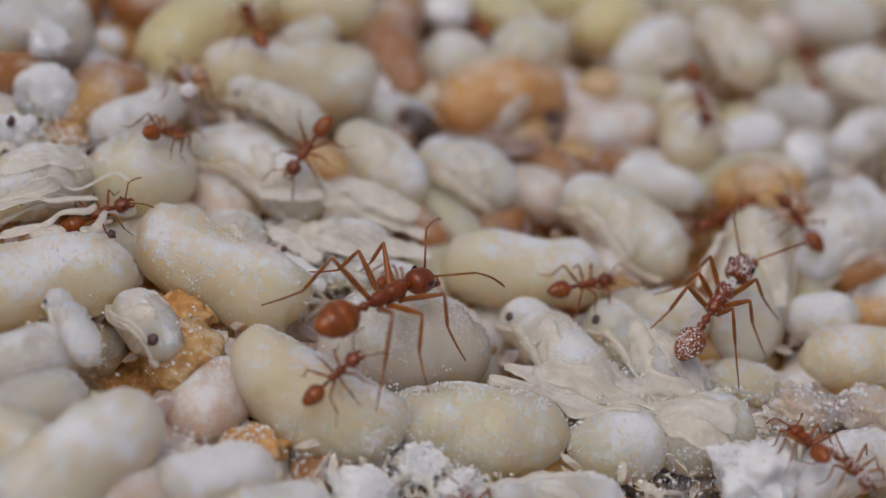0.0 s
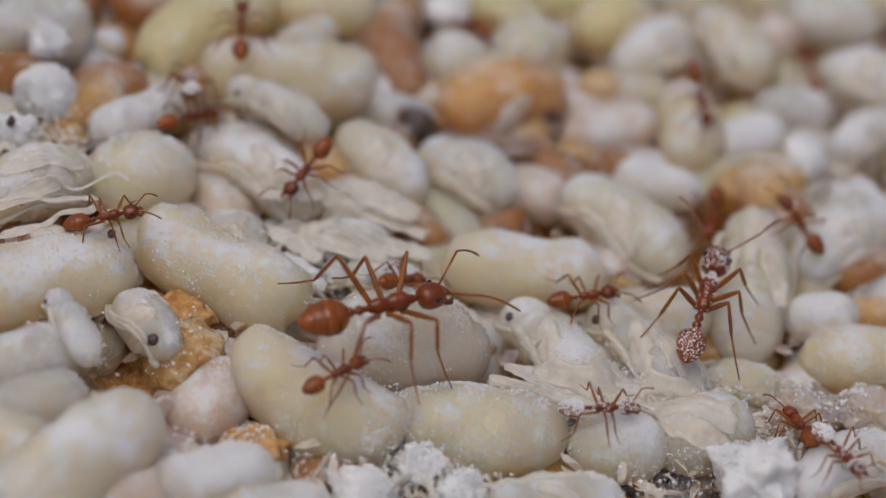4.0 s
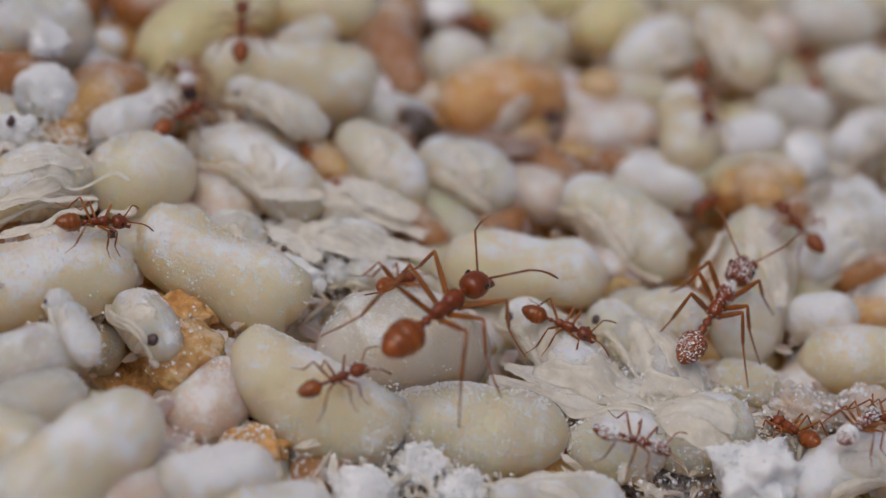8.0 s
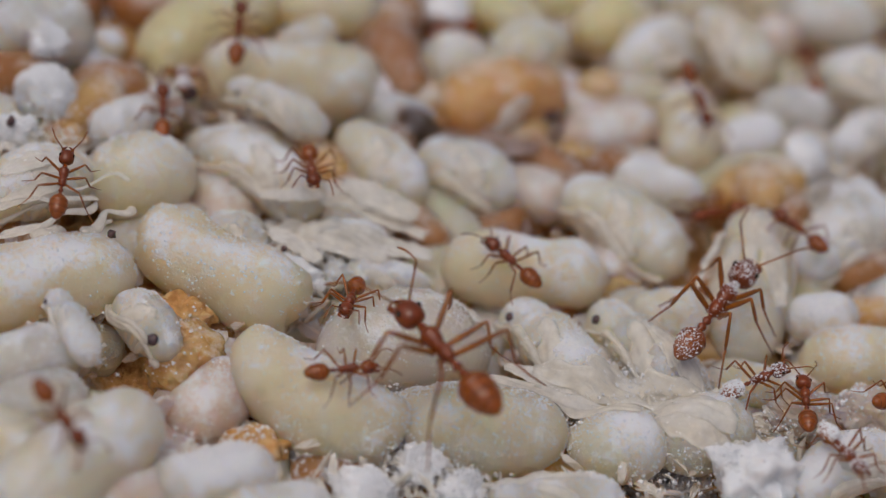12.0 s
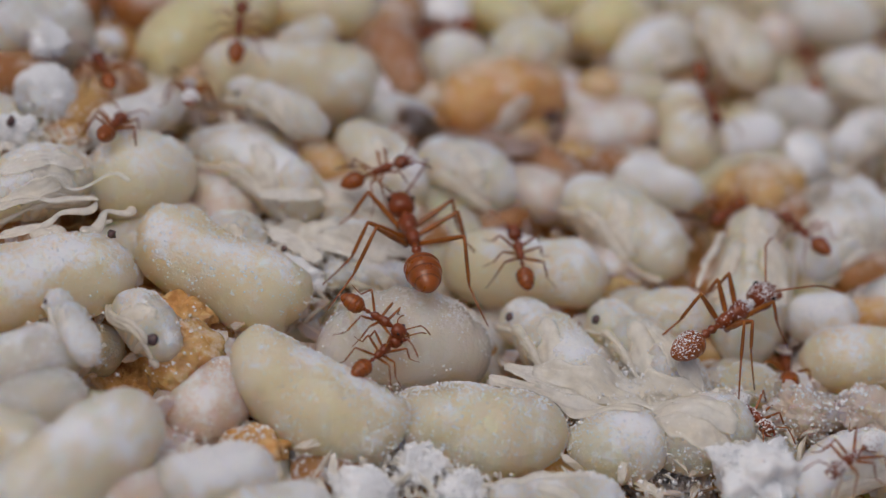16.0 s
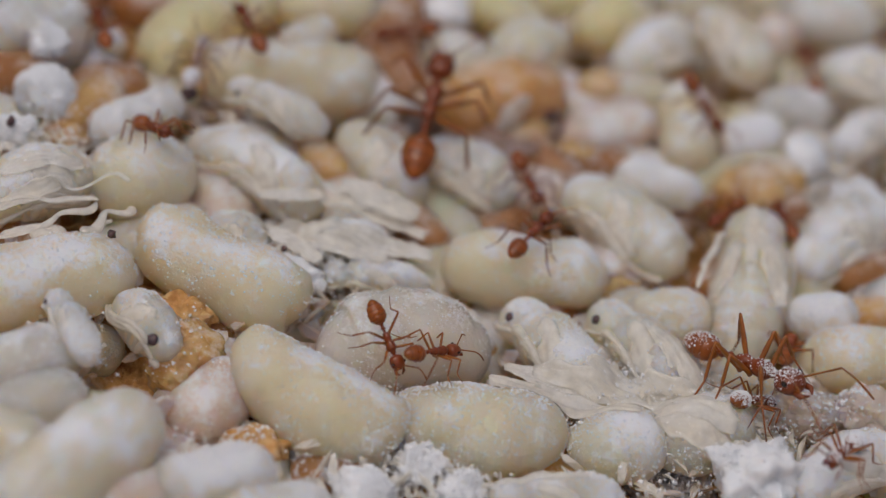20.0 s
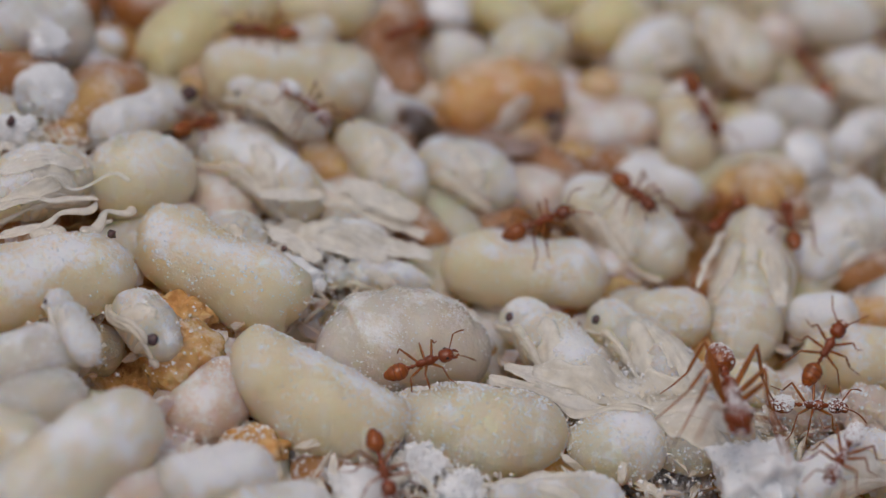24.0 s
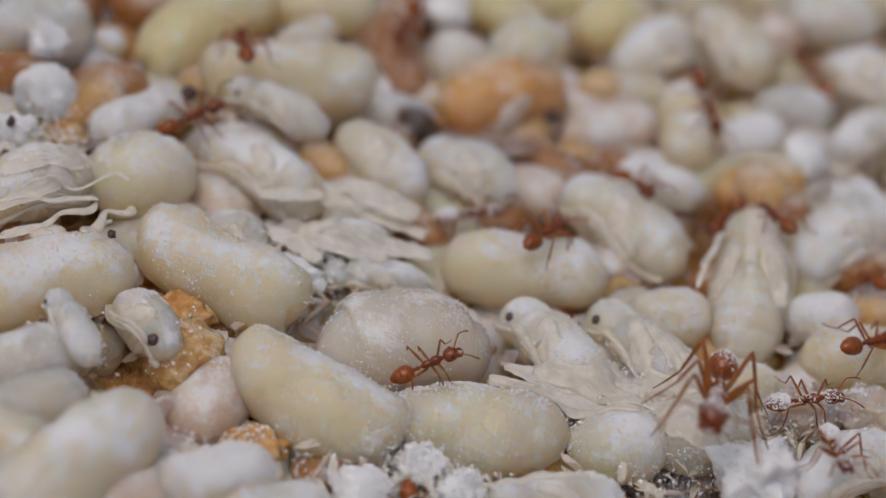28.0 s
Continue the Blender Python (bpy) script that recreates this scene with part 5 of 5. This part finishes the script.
    rows = [(0.00, at(-3.05, -11.89, 6.44, 48, 32)),
            (1.00, at(-2.91, -11.96, 6.43, 45, 32)),
            (2.00, at(-2.99, -11.90, 6.35, 46, 18)),
            (3.00, at(-2.92, -11.58, 6.45, 52, 3)),
            (6.00, at(-3.15, -11.91, 6.25, 33, 16)),
            (7.00, at(-3.15, -12.01, 6.22, 36, 14)),
            (8.00, at(-2.99, -11.84, 6.27, 40, 6)),
            (9.00, at(-2.88, -11.53, 6.32, 48, -7)),
            (10.00, at(-3.02, -11.41, 6.33, 65, -16)),
            (11.00, at(-2.72, -11.12, 6.11, 33, -27)),
            (12.00, at(-2.74, -11.15, 6.23, 25, 0)),
            (12.50, at(-1.88, -10.97, 6.44, 56, -5)),
            (14.50, at(-1.59, -9.99, 6.02, 39, 3)),
            (15.00, at(-1.43, -9.16, 5.51, 47, 25)),
            (15.50, at(-1.34, -9.98, 6.19, 53, 22)),
            (16.00, at(-1.51, -9.20, 5.52, 60, 3)),
            (17.00, at(-1.31, -9.07, 5.67, 55, 0)),
            (17.50, at(-1.11, -8.88, 5.84, 53, 11)),
            (18.00, at(-0.78, -8.68, 5.97, 55, 0)),
            (18.50, at(-0.82, -8.61, 5.92, 38, 20)),
            (19.00, at(-0.31, -8.47, 5.90, 25, 23)),
            (19.50, at(0.26, -8.44, 5.78, 26, 14)),
            (20.00, at(0.71, -8.45, 5.69, 42, -20)),
            (21.00, at(0.62, -8.52, 5.60, 11, 11)),
            (21.50, at(0.69, -8.52, 5.59, 12, 12)),
            (23.50, at(0.36, -8.91, 5.20, 22, 20)),
            (24.00, at(0.30, -8.87, 5.24, 24, 23)),
            (25.00, at(0.31, -8.92, 5.16, 26, 24)),
            (26.00, at(0.23, -9.00, 5.06, 28, 25)),
            (27.00, at(0.38, -8.83, 5.22, 28, 25)),
            (28.00, at(0.53, -8.82, 5.22, 28, 25))]
    walk(ants["clay"], rows)
    stride(ants["clay"], rows, 5)
    rows = [(0.00, at(-1.38, -3.99, 4.54, 51, -32)),
            (3.00, at(-1.28, -3.84, 4.68, 54, -27)),
            (6.00, at(-1.37, -3.91, 4.63, 46, -30)),
            (7.00, at(-1.44, -3.91, 4.66, 64, -32)),
            (8.00, at(-1.55, -3.96, 4.62, 64, -26)),
            (9.00, at(-1.64, -3.91, 4.68, 80, -28)),
            (10.00, at(-1.61, -3.90, 4.69, 68, -30)),
            (10.25, at(-1.52, -3.89, 4.72, -1, 1)),
            (10.50, at(-1.43, -3.87, 4.75, -71, 32)),
            (11.00, at(-1.85, -5.73, 6.24, -84, 21)),
            (11.50, at(-2.57, -6.12, 6.03, -89, 20)),
            (12.00, at(-3.24, -6.58, 5.68, -94, 16)),
            (12.20, at(-3.10, -7.27, 5.92, -86, 5)),
            (12.50, at(-2.74, -7.99, 6.24, -58, 3)),
            (14.50, at(-2.50, -7.69, 6.31, -47, 6)),
            (15.00, at(-2.83, -7.68, 6.28, -54, 16)),
            (15.50, at(-2.55, -7.76, 6.27, -46, 10)),
            (16.00, at(-1.99, -7.85, 6.23, -13, -13)),
            (17.00, at(-1.76, -7.87, 6.30, -22, -21)),
            (17.50, at(-1.53, -7.72, 6.38, -18, -18)),
            (18.00, at(-1.34, -7.49, 6.54, -9, -9)),
            (19.00, at(-1.05, -7.70, 6.37, -25, -5)),
            (19.50, at(-1.13, -7.94, 6.30, -35, -0)),
            (20.00, at(-1.35, -8.69, 6.03, -45, -32)),
            (20.50, at(-1.60, -11.04, 6.49, -64, -21)),
            (21.00, at(-1.59, -12.35, 6.08, -65, -18)),
            (21.50, at(-1.75, -12.58, 5.92, -85, -15)),
            (23.50, at(-1.04, -14.36, 5.66, -78, -32)),
            (24.00, at(-0.27, -14.44, 4.82, -63, -10)),
            (25.00, at(1.10, -15.17, 3.71, -68, -1)),
            (26.00, at(1.55, -15.66, 3.73, -75, -1)),
            (27.00, at(1.20, -15.26, 3.53, -77, -4)),
            (28.00, at(1.32, -15.38, 3.49, -76, -1))]
    walk(ants["brick"], rows)
    stride(ants["brick"], rows, 6)
    rows = [(0.00, at(3.74, -15.13, 4.27, 114, -10)),
            (0.40, at(4.05, -14.20, 4.87, 70, 5)),
            (0.60, at(4.51, -14.03, 5.05, 62, 8)),
            (0.80, at(5.29, -13.45, 4.99, 32, 28)),
            (1.00, at(5.69, -13.00, 5.04, 22, 20)),
            (1.20, at(5.77, -12.96, 5.08, 21, 20)),
            (1.40, at(5.61, -12.02, 5.01, 43, 32)),
            (1.60, at(5.48, -11.58, 5.61, 70, 32)),
            (1.80, at(5.51, -11.43, 5.74, 70, 32)),
            (2.00, at(5.62, -10.96, 6.10, 66, 20)),
            (2.20, at(5.75, -10.64, 6.28, 65, -9)),
            (2.50, at(5.92, -10.55, 6.34, 52, -3)),
            (2.80, at(6.26, -10.24, 6.42, 23, 21)),
            (3.00, at(6.41, -9.96, 6.35, 34, 5)),
            (3.50, at(7.21, -9.49, 6.10, 19, 18)),
            (5.50, at(8.94, -10.48, 5.93, -4, -4)),
            (6.00, at(9.31, -10.76, 5.85, -6, -6)),
            (7.00, at(9.38, -10.81, 5.93, -4, -4)),
            (8.00, at(9.47, -10.73, 5.91, -3, -3)),
            (9.00, at(9.65, -10.11, 6.22, 13, 12)),
            (10.00, at(11.95, -10.33, 6.80, 7, 7)),
            (11.00, at(13.68, -7.95, 6.50, 28, -13)),
            (12.00, at(14.12, -5.86, 6.02, 38, 10)),
            (12.50, at(14.06, -5.48, 5.49, 35, 9)),
            (14.50, at(14.06, -6.66, 5.33, -45, 7)),
            (15.00, at(14.12, -6.40, 4.84, -48, 13)),
            (16.00, at(14.37, -6.46, 4.64, -56, 15)),
            (17.00, at(14.36, -6.80, 5.00, -67, 18)),
            (18.00, at(14.12, -6.17, 5.31, -53, 30)),
            (19.00, at(14.16, -7.01, 5.57, -64, 32)),
            (19.50, at(14.21, -6.80, 5.54, -9, 0)),
            (20.00, at(14.26, -6.58, 5.51, 45, -32)),
            (21.00, at(15.24, -7.01, 5.34, 49, -32)),
            (21.50, at(15.53, -7.06, 5.41, 43, -32)),
            (23.50, at(16.35, -6.51, 6.09, 14, 14)),
            (24.00, at(16.48, -6.58, 6.06, 8, 8)),
            (25.00, at(16.84, -6.72, 5.98, -9, -2)),
            (26.00, at(16.91, -6.60, 6.11, -1, -1)),
            (27.00, at(16.50, -6.46, 6.14, 13, 13)),
            (28.00, at(16.30, -6.34, 6.09, 14, 14))]
    walk(ants["pearl"], rows)
    stride(ants["pearl"], rows, 7)
    rows = [(0.00, at(16.45, -9.49, 6.95, 117, -27)),
            (1.00, at(16.37, -9.09, 6.65, 117, -32)),
            (2.00, at(16.11, -7.57, 5.56, 112, -27)),
            (3.00, at(16.17, -7.27, 5.61, 115, -20)),
            (6.00, at(16.51, -7.46, 5.31, 113, -32)),
            (6.50, at(16.54, -7.44, 5.30, 171, 0)),
            (7.00, at(16.57, -7.42, 5.29, 230, 32)),
            (7.50, at(16.31, -7.46, 5.31, 179, 1)),
            (8.00, at(16.06, -7.50, 5.32, 128, -30)),
            (9.00, at(15.88, -7.22, 5.44, 107, -13)),
            (10.00, at(16.01, -7.12, 5.47, 111, 11)),
            (11.00, at(15.85, -6.88, 5.66, 109, 8)),
            (12.00, at(16.28, -6.47, 6.16, 99, -6)),
            (12.50, at(16.03, -5.91, 6.50, 102, -8)),
            (14.50, at(15.53, -3.61, 4.70, 113, -28)),
            (15.00, at(15.76, -2.89, 4.04, 105, -29)),
            (16.00, at(15.69, -2.73, 3.90, 96, -24)),
            (17.00, at(15.75, -2.77, 3.87, 76, -22)),
            (18.00, at(15.71, -2.73, 4.22, 85, -15)),
            (19.00, at(15.69, -2.21, 4.39, 82, -25)),
            (20.00, at(15.47, -2.33, 4.80, 82, -25)),
            (20.50, at(16.01, -3.09, 5.17, 102, -11)),
            (21.00, at(16.53, -5.05, 6.58, 117, 13)),
            (21.50, at(16.70, -4.99, 6.52, 111, 9)),
            (23.50, at(16.76, -3.29, 6.21, 73, 19)),
            (24.00, at(16.86, -3.34, 6.12, 70, 22)),
            (25.00, at(16.77, -3.46, 6.05, 44, 32)),
            (26.00, at(16.60, -3.54, 6.06, 52, 16)),
            (27.00, at(16.84, -3.47, 6.19, 38, 26)),
            (27.50, at(17.50, -3.15, 6.50, 37, -1)),
            (28.00, at(18.64, -2.77, 6.79, 43, -14))]
    walk(ants["ember"], rows)
    stride(ants["ember"], rows, 8)
    rows = [(0.00, at(18.41, -10.24, 7.01, -62, 17)),
            (3.00, at(17.78, -9.73, 7.19, -49, 9)),
            (6.00, at(17.98, -9.76, 7.11, -54, 11)),
            (7.00, at(18.22, -8.99, 7.23, 4, -2)),
            (8.00, at(18.45, -8.21, 7.34, 62, -14)),
            (8.50, at(18.33, -9.08, 7.16, -1, -3)),
            (9.00, at(18.21, -9.95, 6.97, -65, 9)),
            (11.00, at(18.32, -9.97, 7.02, -65, 9)),
            (12.00, at(17.92, -9.84, 7.36, -54, 11)),
            (14.50, at(17.88, -9.87, 7.29, -125, 14)),
            (15.00, at(17.82, -9.95, 7.31, -111, 5)),
            (16.00, at(18.37, -9.94, 7.34, -125, -1)),
            (18.00, at(18.03, -9.80, 7.30, -116, 14)),
            (20.00, at(17.93, -9.78, 7.30, -116, 17)),
            (21.00, at(17.87, -9.81, 7.31, -108, 21)),
            (24.00, at(17.89, -10.03, 7.39, -107, -3)),
            (25.00, at(17.83, -9.98, 7.31, -111, 4)),
            (26.00, at(17.95, -9.97, 7.28, -112, 9)),
            (27.00, at(17.81, -9.86, 7.34, -95, 11)),
            (28.00, at(17.64, -9.79, 7.29, -73, 18))]
    walk(ants["cocoa"], rows)
    stride(ants["cocoa"], rows, 9)
    rows = [(0.00, at(22.64, -5.93, 5.89, 39, -15)),
            (7.00, at(22.62, -6.04, 6.00, 39, -15)),
            (8.00, at(19.74, -6.23, 6.06, 43, -18)),
            (9.00, at(19.57, -6.23, 6.11, 42, -23)),
            (10.00, at(19.86, -5.54, 6.62, 44, -19)),
            (11.00, at(20.06, -5.38, 6.51, 45, -20)),
            (12.50, at(20.10, -5.37, 6.51, 45, -20)),
            (14.00, at(22.10, -3.97, 6.08, 45, -19)),
            (28.00, at(22.10, -3.97, 6.08, 45, -19))]
    walk(ants["sepia"], rows)
    stride(ants["sepia"], rows, 10)
    rows = [(0.00, at(-12.84, -0.55, 6.59, 60, -32)),
            (1.00, at(-13.32, 0.96, 6.19, 79, -19)),
            (1.50, at(-13.37, 1.50, 5.80, 73, -3)),
            (2.00, at(-13.04, 1.72, 5.76, 64, -7)),
            (2.50, at(-12.41, 2.11, 5.47, 44, -13)),
            (3.00, at(-12.08, 2.20, 5.29, 27, -3)),
            (3.50, at(-12.15, 2.14, 5.19, 34, -4)),
            (5.50, at(-12.40, 2.32, 5.39, 55, -9)),
            (6.00, at(-12.71, 2.06, 5.54, 61, -1)),
            (7.00, at(-12.67, 2.10, 5.43, 62, -1)),
            (8.00, at(-12.61, 2.07, 5.20, 60, -2)),
            (9.00, at(-12.71, 2.31, 5.02, 70, 4)),
            (10.00, at(-12.67, 2.31, 5.13, 74, 11)),
            (11.00, at(-13.15, 2.36, 5.49, 109, -9)),
            (12.00, at(-13.42, 1.87, 5.53, 104, 7)),
            (12.50, at(-13.53, 1.82, 5.59, 109, 9)),
            (13.50, at(-13.79, 1.92, 5.76, 128, -14)),
            (14.50, at(-14.58, 2.34, 5.94, 134, -24)),
            (15.00, at(-15.14, 2.78, 5.73, 140, -24)),
            (15.50, at(-15.70, 3.04, 5.44, 126, -21)),
            (16.00, at(-16.49, 3.29, 5.69, 116, -15)),
            (16.50, at(-16.78, 3.22, 5.75, 104, -16)),
            (17.00, at(-16.85, 4.08, 5.68, 104, -19)),
            (18.00, at(-17.07, 4.99, 5.37, 108, -14)),
            (19.00, at(-17.12, 5.40, 5.51, 112, -7)),
            (20.00, at(-17.22, 5.73, 5.93, 113, -9)),
            (21.00, at(-17.66, 8.09, 5.09, 106, -13)),
            (21.50, at(-18.00, 8.66, 5.10, 110, -9)),
            (23.00, at(-18.79, 11.06, 5.44, 110, -9)),
            (28.00, at(-18.81, 11.20, 5.31, 110, -9))]
    walk(ants["fox"], rows)
    stride(ants["fox"], rows, 11)
    rows = [(0.00, at(-12.69, 3.26, 6.21, 104, -18)),
            (1.00, at(-12.80, 3.31, 6.16, 105, -23)),
            (2.00, at(-13.00, 4.97, 5.46, 111, -14)),
            (3.00, at(-12.55, 3.28, 6.11, 103, -27)),
            (6.00, at(-12.70, 3.32, 6.15, 104, -25)),
            (8.00, at(-13.06, 4.93, 5.11, 105, -24)),
            (12.50, at(-13.15, 4.90, 4.85, 102, -27)),
            (14.50, at(-13.00, 4.55, 5.26, 103, -26)),
            (16.00, at(-12.50, 3.03, 5.91, 102, -26)),
            (17.00, at(-12.45, 3.02, 5.90, 103, -28)),
            (18.00, at(-12.82, 3.29, 6.14, 104, -25)),
            (19.00, at(-12.83, 5.32, 5.68, 93, 8)),
            (20.00, at(-12.69, 5.30, 5.74, 90, 9)),
            (20.50, at(-11.98, 5.20, 6.18, 53, -6)),
            (21.00, at(-11.02, 5.30, 6.53, 11, 11)),
            (21.50, at(-10.98, 5.23, 6.61, 9, 9)),
            (23.50, at(-8.38, 4.69, 6.28, -33, 20)),
            (24.00, at(-7.37, 3.62, 6.37, -34, -2)),
            (25.00, at(-6.32, 3.68, 5.97, -20, -19)),
            (25.50, at(-5.85, 3.40, 6.18, -15, -15)),
            (26.00, at(-4.61, 2.98, 6.15, -9, -9)),
            (27.00, at(-2.78, 2.58, 5.79, -9, -8)),
            (27.50, at(-0.55, 2.46, 5.30, 3, 3)),
            (28.00, at(0.85, 1.88, 3.94, 14, 14))]
    walk(ants["ash"], rows)
    stride(ants["ash"], rows, 12)
    rows = [(0.00, at(-10.70, 7.51, 6.66, 119, -6)),
            (1.00, at(-10.92, 7.62, 6.57, 120, -5)),
            (2.00, at(-11.23, 7.34, 6.75, 105, -4)),
            (3.00, at(-11.18, 6.95, 6.89, 103, 7)),
            (6.00, at(-11.11, 6.70, 6.90, 104, 18)),
            (9.00, at(-11.14, 6.69, 6.89, 102, 19)),
            (10.00, at(-11.22, 6.62, 6.88, 100, 24)),
            (12.50, at(-11.22, 6.62, 6.88, 100, 24)),
            (14.50, at(-11.18, 6.63, 6.88, 100, 24)),
            (18.00, at(-11.27, 6.69, 6.88, 97, 18)),
            (19.00, at(-11.20, 6.55, 6.85, 102, 23)),
            (20.00, at(-10.80, 7.13, 6.81, 125, 1)),
            (21.00, at(-10.33, 6.90, 6.87, 138, 32)),
            (21.50, at(-10.33, 6.94, 6.84, 136, 28)),
            (23.50, at(-10.25, 8.13, 5.77, 199, 7)),
            (24.00, at(-10.31, 8.18, 5.81, 186, -6)),
            (25.00, at(-10.43, 7.70, 6.04, 187, 5)),
            (26.00, at(-10.70, 6.51, 6.60, 140, -0)),
            (27.00, at(-10.85, 6.20, 6.54, 105, -14)),
            (28.00, at(-10.84, 6.22, 6.53, 107, -18))]
    walk(ants["straw"], rows)
    stride(ants["straw"], rows, 13)
    rows = [(0.00, at(-0.90, 14.84, 3.59, 109, -20)),
            (1.00, at(-0.88, 14.71, 3.53, 115, -27)),
            (3.00, at(-1.07, 13.98, 4.15, 128, -32)),
            (6.00, at(-1.15, 14.12, 3.91, 106, -26)),
            (8.00, at(-1.32, 13.84, 4.42, 135, -31)),
            (8.50, at(-1.44, 13.86, 4.27, 176, -5)),
            (9.00, at(-1.56, 13.87, 4.11, 216, 21)),
            (11.00, at(-1.94, 13.89, 3.78, 228, 10)),
            (12.50, at(-2.09, 13.76, 3.77, 221, 6)),
            (14.50, at(-2.36, 13.70, 3.66, 214, -9)),
            (18.00, at(-2.60, 13.67, 4.18, 203, -7)),
            (19.00, at(-3.50, 10.82, 5.74, 209, -5)),
            (20.00, at(-4.07, 10.94, 5.47, 195, -14)),
            (21.00, at(-4.58, 11.01, 5.43, 193, -13)),
            (21.50, at(-4.52, 11.04, 5.43, 202, -11)),
            (23.50, at(-4.04, 10.69, 5.71, 234, 8)),
            (25.00, at(-4.12, 10.75, 5.76, 239, 6)),
            (26.00, at(-4.04, 10.85, 5.97, 258, -4)),
            (28.00, at(-4.12, 10.88, 6.00, 262, -6))]
    walk(ants["berry"], rows)
    stride(ants["berry"], rows, 14)
    rows = [(0.00, at(9.67, 10.29, 6.53, -60, -26)),
            (3.00, at(9.68, 10.23, 6.54, -56, -32)),
            (8.00, at(9.89, 10.42, 6.59, -65, -32)),
            (10.00, at(9.78, 10.29, 6.64, -64, -32)),
            (12.00, at(9.60, 10.22, 6.53, -48, -32)),
            (14.50, at(9.90, 10.73, 6.17, -37, -31)),
            (16.00, at(10.08, 10.64, 6.36, -53, -32)),
            (18.00, at(10.14, 10.61, 6.18, -47, -32)),
            (20.00, at(10.01, 10.27, 6.08, -40, -25)),
            (21.00, at(9.93, 10.13, 6.14, -36, -30)),
            (25.00, at(9.98, 10.01, 6.22, -43, -32)),
            (28.00, at(10.12, 10.18, 6.28, -51, -32))]
    walk(ants["plum"], rows)
    stride(ants["plum"], rows, 15)
    rows = [(0.00, at(14.90, 16.66, 4.16, 109, 1)),
            (20.50, at(14.89, 16.65, 4.17, 109, 1)),
            (21.00, at(14.87, 15.39, 5.17, 127, 4)),
            (28.00, at(14.87, 15.39, 5.17, 127, 4))]
    walk(ants["maple"], rows)
    stride(ants["maple"], rows, 16)
    rows = [(0.00, at(14.96, 3.59, 6.66, 151, 26)),
            (2.00, at(15.10, 3.56, 6.69, 146, 29)),
            (3.00, at(15.10, 3.52, 6.69, 146, 29)),
            (6.00, at(14.76, 3.50, 6.48, 159, 19)),
            (7.00, at(15.11, 3.57, 6.63, 136, 18)),
            (8.00, at(14.96, 3.50, 6.50, 141, 7)),
            (11.00, at(15.02, 3.34, 6.38, 143, -7)),
            (12.50, at(15.00, 3.40, 6.43, 145, 0)),
            (14.50, at(15.02, 3.49, 6.44, 134, -4)),
            (16.00, at(15.21, 3.27, 6.42, 139, -5)),
            (17.00, at(15.31, 3.16, 6.38, 145, -1)),
            (18.00, at(14.88, 3.32, 6.32, 129, -0)),
            (19.00, at(14.68, 3.46, 6.04, 114, -0)),
            (20.00, at(14.49, 5.38, 4.96, 110, -13)),
            (21.00, at(14.56, 4.12, 5.93, 106, -10)),
            (25.00, at(14.63, 3.95, 6.08, 103, -4)),
            (27.00, at(14.38, 4.23, 5.85, 125, -12)),
            (28.00, at(13.93, 4.00, 6.19, 124, -23))]
    walk(ants["teak"], rows)
    stride(ants["teak"], rows, 17)
    rows = [(0.00, at(11.89, 5.15, 4.50, -138, -15)),
            (1.00, at(11.91, 5.32, 4.61, -133, -5)),
            (2.00, at(11.13, 5.05, 4.18, -69, 10)),
            (3.00, at(11.36, 5.09, 4.28, -89, -4)),
            (6.00, at(11.34, 5.13, 4.60, -93, -1)),
            (7.00, at(11.40, 5.88, 4.44, -109, 5)),
            (8.00, at(11.27, 6.31, 4.16, -115, 10)),
            (10.00, at(11.61, 6.19, 4.61, -127, 27)),
            (11.00, at(11.81, 5.93, 4.72, -136, 27)),
            (12.00, at(11.63, 5.24, 4.50, -139, 9)),
            (12.50, at(11.42, 5.49, 4.26, -143, 12)),
            (14.50, at(12.04, 5.35, 4.57, -116, 15)),
            (17.00, at(12.07, 5.43, 4.54, -116, 13)),
            (20.00, at(11.99, 5.40, 4.44, -116, 12)),
            (25.00, at(12.00, 5.36, 4.30, -114, 2)),
            (28.00, at(12.02, 5.32, 4.26, -115, 5))]
    walk(ants["umber"], rows)
    stride(ants["umber"], rows, 18)
    rows = [(0.00, at(-19.12, -11.90, 6.05, -36, 30)),
            (10.00, at(-18.30, -12.01, 6.79, -45, 20)),
            (11.00, at(-15.66, -13.76, 6.72, -36, -5)),
            (11.50, at(-14.37, -15.57, 6.45, -42, 2)),
            (12.00, at(-12.85, -18.37, 7.67, -31, -27)),
            (12.50, at(-13.02, -18.28, 7.65, -61, 9)),
            (13.20, at(-14.87, -18.74, 6.26, -114, 3)),
            (14.00, at(-17.32, -20.12, 6.55, -124, 13)),
            (28.00, at(-17.32, -20.12, 6.55, -124, 13))]
    walk(ants["henna"], rows)
    stride(ants["henna"], rows, 19)
    rows = [(0.00, at(20.90, 4.32, 4.91, -142, 23)),
            (26.00, at(20.88, 4.22, 5.00, -142, 24)),
            (27.00, at(19.82, 3.60, 4.94, -143, 28)),
            (27.25, at(19.25, 3.28, 4.89, -188, -2)),
            (27.50, at(18.69, 2.95, 4.85, -233, -32)),
            (28.00, at(18.51, 2.79, 5.07, -228, -32))]
    walk(ants["khaki"], rows)
    stride(ants["khaki"], rows, 20)


motions()
